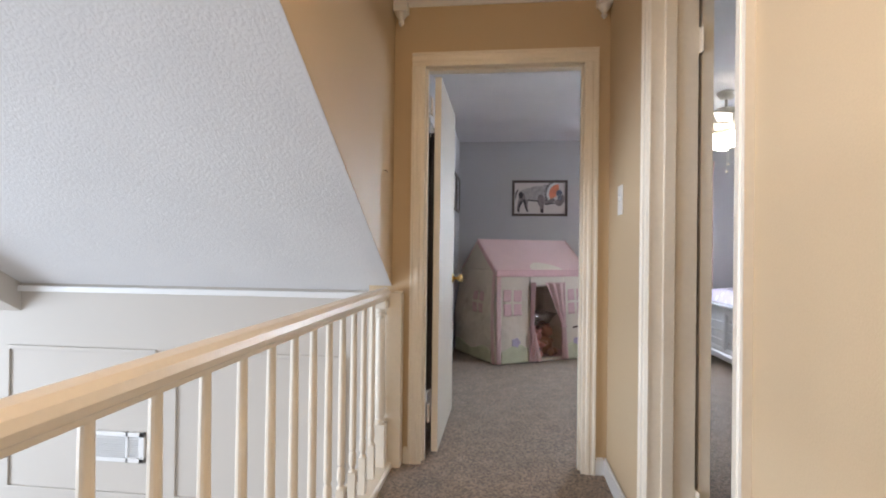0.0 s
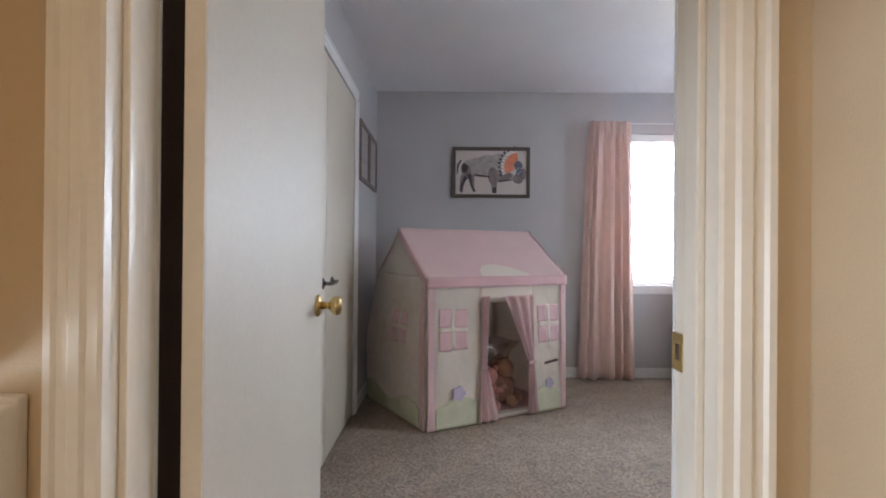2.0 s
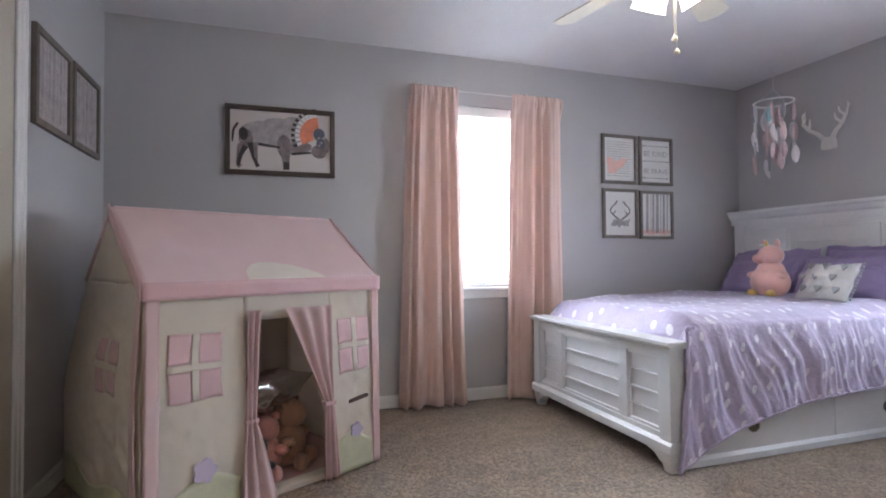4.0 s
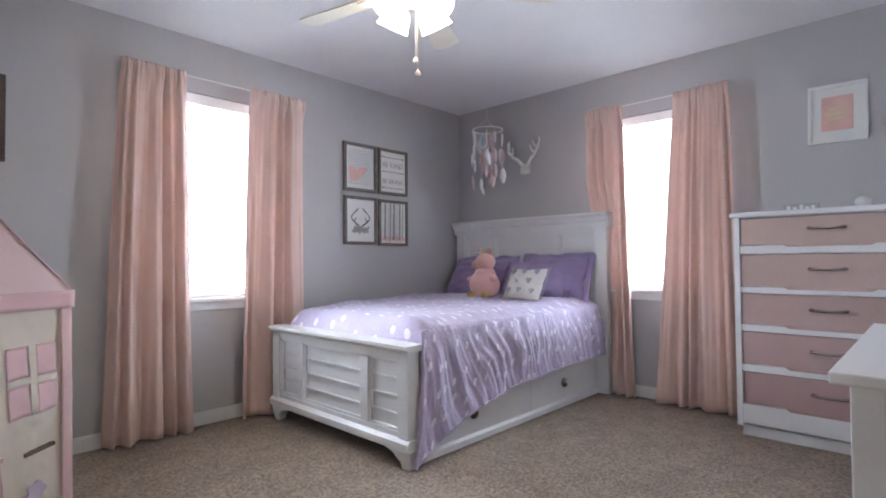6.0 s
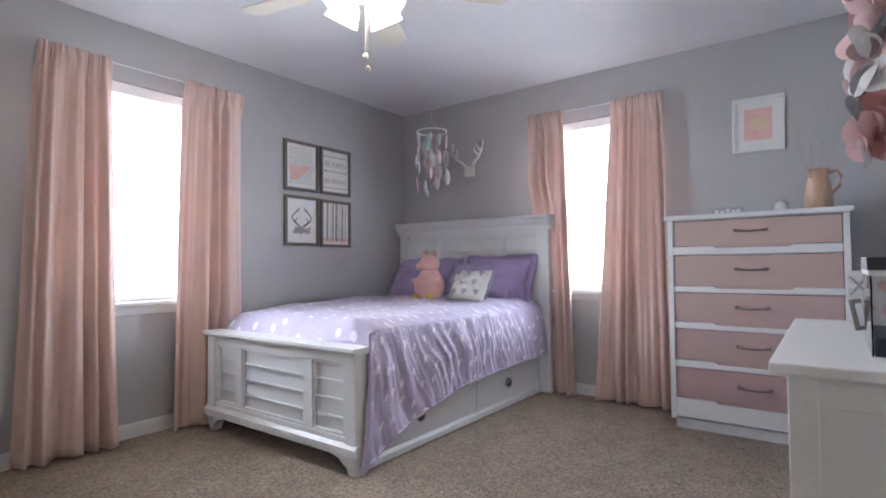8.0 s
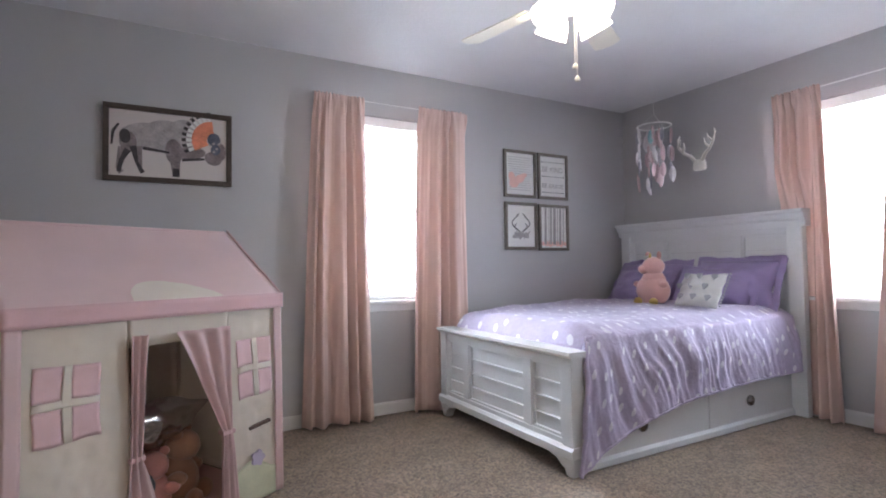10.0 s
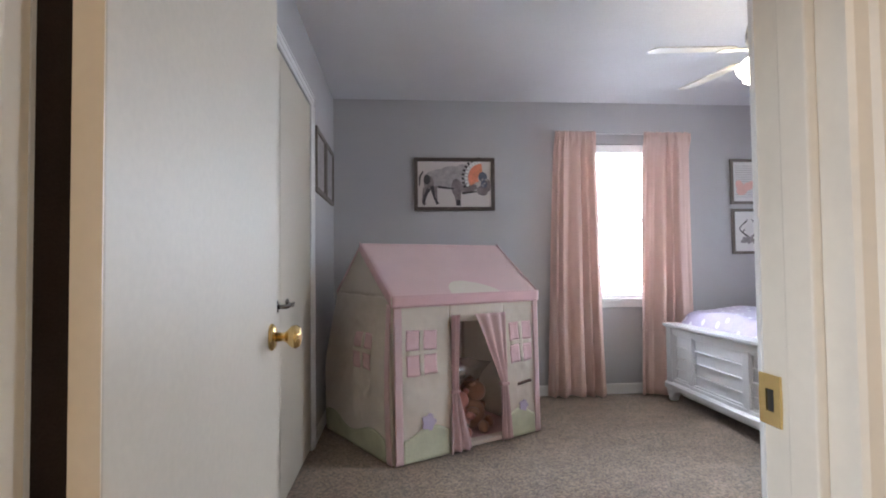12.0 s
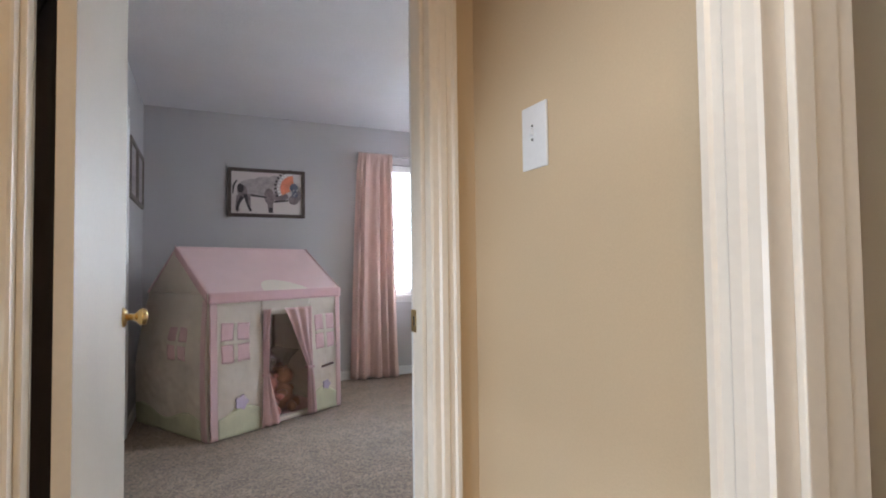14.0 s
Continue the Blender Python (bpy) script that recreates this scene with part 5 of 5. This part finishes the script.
def body_dark(bm, W, Hh, y):
    for a in ((0.075, 0.78, 0.010, 0.03, 0.66, 0.014), (0.03, 0.66, 0.014, 0.02, 0.46, 0.008), (0.19, 0.46, 0.028, 0.22, 0.22, 0.014), (0.22, 0.22, 0.014, 0.27, 0.06, 0.02), (0.27, 0.44, 0.016, 0.49, 0.40, 0.010), (0.15, 0.40, 0.03, 0.09, 0.22, 0.014), (0.55, 0.16, 0.026, 0.55, 0.03, 0.032), (0.10, 0.26, 0.02, 0.075, 0.06, 0.018), (0.60, 0.30, 0.014, 0.80, 0.34, 0.01)):
        x0, z0 = at_frac(W, Hh, a[0], a[1])
        x1, z1 = at_frac(W, Hh, a[3], a[4])
        stroke(bm, x0, z0, a[2] * W, x1, z1, a[5] * W, y)
        y -= 0.00004
    ell(bm, *at_frac(W, Hh, 0.125, 0.60), 0.045 * W, 0.11 * Hh, y, 5)


def feathers(r0, r1, w):
    def fn(bm, W, Hh, y):
        cx, cz = at_frac(W, Hh, 0.87, 0.64)
        for k in range(10):
            a = radians(98 + 12 * k)
            stroke(bm, cx + r0 * W * math.cos(a), cz + r0 * W * math.sin(a) * 1.05, w * W, cx + r1 * W * math.cos(a), cz + r1 * W * math.sin(a) * 1.05, w * W * 1.15, y)
            y -= 0.00003
    return fn


def head_blue(bm, W, Hh, y):
    ell(bm, *at_frac(W, Hh, 0.885, 0.66), 0.06 * W, 0.11 * Hh, y, 10)
    ell(bm, *at_frac(W, Hh, 0.90, 0.50), 0.045 * W, 0.08 * Hh, y - 0.0001, 10)


def face_marks(bm, W, Hh, y):
    for x, z in ((0.88, 0.60), (0.91, 0.52), (0.93, 0.60), (0.885, 0.47)):
        ell(bm, *at_frac(W, Hh, x, z), 0.014 * W, 0.02 * Hh, y)


BISON = mat("bison_ink", (0.25, 0.205, 0.21), 0.7, 0.4, 22, 120, 0.0)
SLATE = mat("slate_ink", (0.13, 0.14, 0.19), 0.7, 0.3, 30, 150, 0.0)
PRINTP = mat("warm_print_paper", (0.66, 0.60, 0.58), 0.6, 0.03, 6, 200, 0.0)
picture("framed_picture", Matrix.Translation((0.695, N, 1.745)), 0.665, 0.435, 0.03, BROWNFRAME, "dark-framed watercolour print of a bison wearing feathers", [
    ("bison_body", INKPALE, body_pale), ("bison_limb", BISON, body_grey), ("bison_shading", INK, body_dark),
    ("feather_tip", INK, feathers(0.225, 0.275, 0.014)), ("white_feather", PAPER, feathers(0.17, 0.235, 0.015)), ("coral_feather", CORAL, feathers(0.05, 0.185, 0.022)),
    ("bison_head", SLATE, head_blue), ("face_mark", INKPALE, face_marks)], paper=PRINTP)


def letters(text, size, x, z, y, bm):
    """Adds upright flat lettering, centred on x, to a bmesh."""
    cu = bpy.data.curves.new("lettering", "FONT")
    cu.body, cu.size, cu.align_x = text, size, "CENTER"
    tmp = new("lettering", cu)
    me = bpy.data.meshes.new_from_object(tmp.evaluated_get(bpy.context.evaluated_depsgraph_get()))
    bpy.data.objects.remove(tmp)
    bpy.data.curves.remove(cu)
    start = len(bm.verts)
    bm.from_mesh(me)
    bm.verts.ensure_lookup_table()
    bmesh.ops.transform(bm, matrix=Matrix.Translation((x, y, z)) @ pose(0, 0, 0, 90, 0, 0), verts=bm.verts[start:])
    bpy.data.meshes.remove(me)


def script_lines(bm, W, Hh, y):
    rnd = random.Random(4)
    for r in range(15):
        z = (0.90 - r * 0.056 - 0.5) * Hh
        x = -0.42 * W
        while x < 0.36 * W:
            l = rnd.uniform(0.04, 0.13) * W
            stroke(bm, x, z, 0.0022, min(x + l, 0.42 * W), z + rnd.uniform(-0.001, 0.001), 0.0018, y)
            x += l + 0.02 * W


def pink_patch(bm, W, Hh, y):
    for k, (x, z, a, b) in enumerate(((0.28, 0.28, 0.18, 0.12), (0.48, 0.38, 0.2, 0.1), (0.2, 0.42, 0.12, 0.12), (0.62, 0.46, 0.14, 0.06))):
        ell(bm, *at_frac(W, Hh, x, z), a * W, b * Hh, y - k * 0.00005, 20)


def kind_words(bm, W, Hh, y):
    letters("BE KIND", 0.062, 0, 0.115 * Hh, y, bm)
    letters("BE BRAVE", 0.056, 0, -0.29 * Hh, y, bm)


def arrows(bm, W, Hh, y):
    for z, d in ((0.36, 1), (0.0, -1), (-0.40, 1)):
        z *= Hh
        stroke(bm, -0.42 * W, z, 0.0018, 0.42 * W, z, 0.0018, y)
        tip = 0.43 * W * d
        stroke(bm, tip - 0.05 * W * d, z, 0.009, tip, z, 0.0005, y - 0.00005)
        for k in range(3):
            x = -0.42 * W * d + 0.02 * W * k * d
            stroke(bm, x, z, 0.001, x - 0.03 * W * d, z + 0.008, 0.001, y - 0.0001)
            stroke(bm, x, z, 0.001, x - 0.03 * W * d, z - 0.008, 0.001, y - 0.0001)


def deer_antlers(bm, W, Hh, y):
    for s in (-1, 1):
        px_, pz_, w = 0.05 * s * W, -0.14 * Hh, 0.008
        for k in range(1, 9):
            a = radians(-60 + 22 * k)
            x = s * W * (0.06 + 0.27 * math.cos(radians(-75 + 20 * k)) ** 2 * (1 if k < 8 else 0.95))
            z = Hh * (-0.14 + 0.055 * k)
            stroke(bm, px_, pz_, w, x, z, w * 0.85, y)
            if k in (2, 4, 6):
                stroke(bm, x, z, 0.006, x - s * 0.09 * W, z + 0.10 * Hh, 0.002, y - 0.0001)
            px_, pz_, w = x, z, w * 0.86


def antler_wreath(bm, W, Hh, y):
    rnd = random.Random(7)
    for k in range(26):
        a = rnd.uniform(0, 360)
        ell(bm, rnd.uniform(-0.26, 0.26) * W, Hh * (-0.22 + rnd.uniform(-0.05, 0.05)), 0.028, 0.008, y - k * 0.00002, a, 8)


def birch_trunks(bm, W, Hh, y):
    for x, w in ((-0.33, 0.012), (-0.20, 0.003), (-0.12, 0.010), (0.02, 0.016), (0.14, 0.004), (0.25, 0.012), (0.37, 0.005)):
        stroke(bm, x * W, -0.42 * Hh, w, x * W + 0.006, 0.49 * Hh, w * 0.8, y)


def birch_floor(bm, W, Hh, y):
    for k in range(7):
        ell(bm, (-0.42 + 0.14 * k) * W, -0.40 * Hh, 0.05 * W + 0.01, 0.05 * Hh + 0.006 * (k % 3), y - k * 0.00004)


FW, FH = 0.327, 0.388
SETS = [("framed_print", 3.236, 1.773, "grey wood framed script print with a coral wash", [("script_lines", INKGREY, script_lines), ("coral_wash", BLUSH, pink_patch)]),
        ("framed_print", 3.584, 1.773, "grey wood framed print reading be kind be brave with arrows", [("words", INKGREY, kind_words), ("arrow", INK, arrows)]),
        ("framed_print", 3.238, 1.346, "grey wood framed print of a pair of antlers", [("antler_stroke", INK, deer_antlers), ("leaves", INKGREY, antler_wreath)]),
        ("framed_print", 3.584, 1.340, "grey wood framed print of bare birch trunks", [("forest_floor", BLUSH, birch_floor), ("trunk", INKGREY, birch_trunks)])]
for nm, x, z, lab, sh in SETS:
    picture(nm, Matrix.Translation((x, N, z)), FW, FH, 0.024, GREYWOOD, lab, sh, group="four prints over the bed")
MW = pose(0, 0, 0, 0, 0, 90)
for y, lab in ((6.025, "dark wood framed pale print above the play tent"), (6.455, "dark wood framed pale print near the corner")):
    picture("framed_print", Matrix.Translation((L, y, 1.755)) @ MW, 0.40, 0.41, 0.03, GREYWOOD, lab, [("trunk", INKGREY, birch_trunks)], group="prints by the closet", paper=INKPALE)
MEp = pose(0, 0, 0, 0, 0, -90)


PALEGOLD = mat("pale_gold_ink", (0.78, 0.60, 0.42), 0.5, 0.1, 20, 200, 0.0)


def blush_square(bm, W, Hh, y):
    bm.faces.new([bm.verts.new((a * 0.31 * W, y, b * 0.33 * Hh)) for a, b in ((-1, -1), (1, -1), (1, 1), (-1, 1))])


def gold_bars(bm, W, Hh, y):
    for z, w, x in ((0.08, 0.012, 0.02), (-0.02, 0.012, -0.03), (-0.10, 0.010, 0.0)):
        stroke(bm, (x - 0.18) * W, z * Hh, w, (x + 0.18) * W, z * Hh + 0.006, w * 0.8, y)


picture("white_framed_print", Matrix.Translation((R, 3.827, 1.862)) @ MEp @ pose(0, 0, 0, 0, 1.2, 0), 0.285, 0.345, 0.02, WHITE, "white-framed print with blush square and gold script", [("blush_square", BLUSH, blush_square), ("gold_script", PALEGOLD, gold_bars)])

# ---- antler mount ----
RESIN = mat("white_resin", (0.78, 0.76, 0.72), 0.5, 0.06, 15, 120, 0.15)
am = thing("antler_mount", (R, 6.005, 1.80), "white resin antlers on a small skull plate", "antler decor")
bm = prism(bmesh.new(), [(5.955, 1.775), (5.965, 1.765), (6.045, 1.765), (6.055, 1.775), (6.05, 1.83), (6.035, 1.855), (6.005, 1.845), (5.975, 1.855), (5.96, 1.83)], "x", R - 0.045, R - 0.001)
bmesh.ops.bevel(bm, geom=bm.edges[:], offset=0.006, segments=2, affect="EDGES")
part("skull_plate", bm, RESIN, am)
for s in (-1, 1):
    y0 = 6.005 + 0.028 * s
    bm = tube(bmesh.new(), [(R - 0.03, y0, 1.84), (R - 0.045, y0 + 0.035 * s, 1.885), (R - 0.06, y0 + 0.085 * s, 1.92), (R - 0.07, y0 + 0.125 * s, 1.975), (R - 0.06, y0 + 0.135 * s, 2.04), (R - 0.05, y0 + 0.12 * s, 2.07)], [0.016, 0.014, 0.013, 0.011, 0.008, 0.003], 10)
    tube(bm, [(R - 0.062, y0 + 0.09 * s, 1.925), (R - 0.085, y0 + 0.065 * s, 1.96), (R - 0.09, y0 + 0.06 * s, 2.0)], [0.011, 0.008, 0.003], 8)
    tube(bm, [(R - 0.07, y0 + 0.122 * s, 1.97), (R - 0.09, y0 + 0.095 * s, 2.0), (R - 0.095, y0 + 0.09 * s, 2.035)], [0.010, 0.007, 0.003], 8)
    part("antler", bm, RESIN, am, smooth=True)

# ---- feather mobile ----
TEAL = mat("teal_feather", (0.35, 0.58, 0.60), 0.9, 0.1, 20, 250, 0.1)
FPINK = mat("pink_feather", (0.66, 0.50, 0.52), 0.9, 0.1, 20, 250, 0.1)
FWHITE = mat("white_feather", (0.80, 0.78, 0.80), 0.9, 0.05, 20, 250, 0.1)
FGREY = mat("grey_feather", (0.40, 0.40, 0.45), 0.9, 0.1, 20, 250, 0.1)
mx, my, mz = 4.20, 6.24, 2.15
mob = thing("feather_mobile", (mx, my, mz), "white hoop mobile hung with pastel feathers from the ceiling", "mobile")
ring = [(mx + 0.13 * math.cos(math.tau * k / 28), my + 0.13 * math.sin(math.tau * k / 28), mz) for k in range(29)]
part("hoop", tube(bmesh.new(), ring, 0.006, 8), WHITE, mob, smooth=True)
part("hanging_cord", tube(bmesh.new(), [(mx, my, mz + 0.10), (mx, my, H - 0.002)], 0.002, 5), WHITE, mob)
for k in range(3):
    a = math.tau * k / 3
    part("hanging_cord", tube(bmesh.new(), [(mx + 0.13 * math.cos(a), my + 0.13 * math.sin(a), mz), (mx, my, mz + 0.10)], 0.0012, 5), WHITE, mob)
rnd = random.Random(11)


def feather(c, length, width, material, yaw, bend, parent):
    def at(u, v):
        t = v
        w = width * math.sin(math.pi * (0.06 + 0.90 * t)) ** 0.7 * (0.9 + 0.1 * math.sin(31 * t))
        x = (u - 0.5) * w
        p = Vector((x + bend * t * t, 0.012 * (1 - (2 * u - 1) ** 2), -t * length))
        return Vector(c) + pose(0, 0, 0, 0, 0, yaw).to_3x3() @ p
    part("feather", grid(bmesh.new(), 6, 10, at), material, parent, smooth=True)


for k in range(12):
    a = math.tau * k / 12 + 0.1
    r = 0.13 if k % 3 else 0.05
    x, y = mx + r * math.cos(a), my + r * math.sin(a)
    drop = rnd.uniform(0.26, 0.42)
    part("string", tube(bmesh.new(), [(x, y, mz), (x, y, mz - drop)], 0.0009, 4), FWHITE, mob)
    for q in range(3):
        z = mz - 0.015 - (drop - 0.02) * (q / 2.2) - rnd.uniform(0, 0.03)
        feather((x, y, z), rnd.uniform(0.10, 0.15), rnd.uniform(0.05, 0.075), rnd.choice([FPINK, FWHITE, FWHITE, FGREY, FPINK] + ([TEAL] if q == 0 else [])), rnd.uniform(0, 180), rnd.uniform(-0.03, 0.03), mob)

# ---- things on the dresser ----
CLAY = mat("tan_glazed_clay", (0.52, 0.34, 0.24), 0.35, 0.10, 8, 120, 0.08)
jx, jy = 4.2, 3.525
jug = thing("jug", (jx, jy, DH), "tan glazed pottery jug with handle holding dried twigs", "jug")
prof = [(0.056, 0.0), (0.064, 0.01), (0.066, 0.06), (0.058, 0.13), (0.048, 0.18), (0.047, 0.205), (0.054, 0.228)]
bm = lathe(bmesh.new(), prof + [(r - 0.005, h) for r, h in prof[:1:-1]], jx, jy, DH, 28)
part("body", bm, CLAY, jug, smooth=True)
part("handle", tube(bmesh.new(), [(jx, jy - 0.045, DH + 0.205), (jx, jy - 0.085, DH + 0.215), (jx, jy - 0.105, DH + 0.18), (jx, jy - 0.095, DH + 0.13), (jx, jy - 0.058, DH + 0.09)], [0.009, 0.009, 0.009, 0.008, 0.009], 10), TAN, jug, "woven brown handle", True)
TWIG = mat("dried_twig", (0.50, 0.46, 0.43), 0.8, 0.2, 20, 160, 0.2)
tw = thing("dried_twigs", (jx, jy, DH + 0.1), "pale dried twigs standing in the jug", "twigs")
for k in range(11):
    a, l = rnd.uniform(0, 6.28), rnd.uniform(0.35, 0.62)
    sp = rnd.uniform(0.10, 0.36)
    base_p = Vector((jx + 0.02 * math.cos(a), jy + 0.02 * math.sin(a), DH + 0.03))
    tip = Vector((jx + 0.25 * sp * math.cos(a) - 0.02, jy + sp * math.sin(a), DH + 0.12 + l))
    mid_p = base_p.lerp(tip, 0.5) + Vector((rnd.uniform(-0.01, 0.01), rnd.uniform(-0.015, 0.015), 0.02))
    t_ob = part("twig", tube(bmesh.new(), [base_p, mid_p, tip], [0.0025, 0.002, 0.0008], 5), TWIG, tw)
    bm = bmesh.new()
    for q in range(7):
        p = mid_p.lerp(tip, q / 7 + 0.05)
        tube(bm, [p, p + Vector((rnd.uniform(-0.02, 0.02), rnd.uniform(-0.02, 0.02), 0.03))], [0.0014, 0.0006], 4)
    part("side_shoot", bm, TWIG, t_ob)
orb = thing("white_orb", (4.2, 3.70, DH), "small round white ceramic ornament on the dresser", "ornament")
part("ball", lathe(bmesh.new(), [(0.012, 0.0), (0.03, 0.008), (0.038, 0.03), (0.034, 0.05), (0.018, 0.064), (0.004, 0.067)], 4.2, 3.70, DH, 20), WHITE, orb, smooth=True)
sg = thing("word_block", (4.12, 3.965, DH), "small grey block sign with raised white script", "sign")
part("block", cube(4.11, 3.88, DH + 0.001, 4.135, 4.05, DH + 0.04, 0.003), SILVER, sg)
for k, (y, h) in enumerate(((4.02, 0.02), (3.99, 0.013), (3.96, 0.024), (3.933, 0.013), (3.907, 0.018))):
    part("raised_mark", cube(4.105, y - 0.009, DH + 0.008, 4.1105, y + 0.009, DH + 0.010 + h, 0.002), WHITE, sg)

# ---- things on the desk ----
AQ = bpy.data.materials.new("tank_glass")
AQ.use_nodes = True
g = AQ.node_tree.nodes["Principled BSDF"]
g.inputs["Roughness"].default_value, g.inputs["Transmission Weight"].default_value, g.inputs["IOR"].default_value = 0.02, 1.0, 1.15
tk = thing("fish_tank", (2.42, 3.29, TZ), "small glass tank with black lid and dark gravel", "fish tank")
tx0, tx1, ty0, ty1 = 2.27, 2.60, 3.17, 3.405
bm = bmesh.new()
for a in ((tx0, ty0, tx0 + 0.004, ty1), (tx1 - 0.004, ty0, tx1, ty1), (tx0 + 0.004, ty0, tx1 - 0.004, ty0 + 0.004), (tx0 + 0.004, ty1 - 0.004, tx1 - 0.004, ty1)):
    box(bm, a[0], a[1], TZ + 0.004, a[2], a[3], TZ + 0.205)
pane = part("glass_wall", bm, AQ, tk, "clear glass walls")
pane.visible_shadow = False
GRAVEL = mat("dark_gravel", (0.03, 0.045, 0.07), 0.5, 0.7, 60, 200, 0.8, depth=0.01)
part("gravel", cube(tx0 + 0.005, ty0 + 0.005, TZ + 0.003, tx1 - 0.005, ty1 - 0.005, TZ + 0.05, 0.006), GRAVEL, tk, "dark blue gravel")
part("rim", cube(tx0 - 0.003, ty0 - 0.003, TZ + 0.20, tx1 + 0.003, ty1 + 0.003, TZ + 0.213, 0.002), CREAMC, tk)
part("lid", prism(bmesh.new(), [(tx0 - 0.004, TZ + 0.213), (tx1 + 0.004, TZ + 0.213), (tx1 - 0.02, TZ + 0.245), (tx0 + 0.035, TZ + 0.245)], "y", ty0 - 0.004, ty1 + 0.004), BLACK, tk, "black plastic lid")
bm = bmesh.new()
for k in range(9):
    a = k * 0.75
    ball(bm, (2.36 + 0.03 * math.cos(a) * (1 - k / 12), 3.30 + 0.03 * math.sin(a) * (1 - k / 12), TZ + 0.075 + 0.006 * k), 0.034 * (1 - k / 14), n=10)
shell = thing("sea_shell", (2.36, 3.30, TZ + 0.05), "striped peach spiral sea shell on the gravel", "shell")
part("whorl", bm, CLAY, shell, smooth=True)
cd = thing("letter_card", (3.05, 3.4, TZ), "white card with grey cross and pink hearts standing on desk", "card")
MC = Matrix.Translation((3.10, 3.345, TZ)) @ pose(0, 0, 0, 0, 0, -68) @ pose(0, 0, 0, -8, 0, 0)
bm = cube(-0.085, -0.002, 0.0, 0.085, 0.002, 0.20)
bmesh.ops.transform(bm, matrix=MC, verts=bm.verts)
part("sheet", bm, PAPER, cd)
bm = bmesh.new()
letters("X", 0.10, -0.05, 0.11, -0.003, bm)
bmesh.ops.transform(bm, matrix=MC, verts=bm.verts)
part("cross_mark", bm, INKPALE, cd)
for x, z in ((0.04, 0.14), (-0.04, 0.055), (0.045, 0.05)):
    bm = bmesh.new()
    heart(bm, MC @ Matrix.Translation((x, -0.003, z)), 0.034)
    part("heart", bm, BLUSH, cd, "pink heart print")
pf = thing("photo_stand", (2.92, 3.40, TZ), "small grey standing photo frame on the desk", "photo frame")
MP = Matrix.Translation((2.92, 3.40, TZ)) @ pose(0, 0, 0, 0, 0, -20) @ pose(0, 0, 0, -10, 0, 0)
bm = cube(-0.04, -0.006, 0.0, 0.04, 0.006, 0.105, 0.003)
bmesh.ops.transform(bm, matrix=MP, verts=bm.verts)
part("frame", bm, GREYWOOD, pf)
bm = cube(-0.028, -0.0075, 0.014, 0.028, -0.006, 0.09)
bmesh.ops.transform(bm, matrix=MP, verts=bm.verts)
part("print", bm, PAPER, pf)

# ---- paper petal garland ----
GROSE = mat("rose_paper", (0.66, 0.31, 0.33), 0.85, 0.06, 6, 200, 0.1)
GPINK = mat("pink_paper", (0.82, 0.56, 0.57), 0.85, 0.05, 6, 200, 0.1)
GPALE = mat("pale_paper", (0.78, 0.77, 0.78), 0.85, 0.04, 6, 200, 0.1)
GGREY = mat("grey_paper", (0.36, 0.36, 0.40), 0.85, 0.05, 6, 200, 0.1)
GMAUVE = mat("mauve_paper", (0.42, 0.29, 0.30), 0.85, 0.06, 6, 200, 0.1)
gx, gy = 2.22, 3.465
gar = thing("paper_garland", (gx, gy, 1.8), "hanging cascade of pink, white and grey paper petals", "garland")
part("cord", tube(bmesh.new(), [(gx, gy - 0.06, 1.27), (gx, gy - 0.06, H - 0.002)], 0.003, 5), WHITE, gar)
rnd = random.Random(5)
for k in range(190):
    t = k / 190
    z = 2.30 - 1.05 * t
    spread = 0.11 * (1 - 0.7 * t)
    c = Vector((gx + rnd.uniform(-spread, spread), gy - 0.075 + rnd.uniform(-spread, spread * 0.75), z))
    s = rnd.uniform(0.030, 0.045) * (1.05 - 0.2 * t)
    tilt = pose(0, 0, 0, rnd.uniform(40, 115), rnd.uniform(-35, 35), rnd.uniform(0, 360)).to_3x3()

    def petal(u, v):
        a, r = math.tau * u, v
        cup = 0.35 * r * r
        return c + tilt @ (Vector((math.cos(a) * r, math.sin(a) * r * 1.15, cup + 0.08 * math.sin(3 * a) * r * r)) * s)

    part("petal", grid(bmesh.new(), 14, 4, petal), rnd.choice([GROSE, GPINK, GPINK, GPINK, GPALE, GPALE, GPALE, GGREY, GMAUVE]), gar, smooth=True)
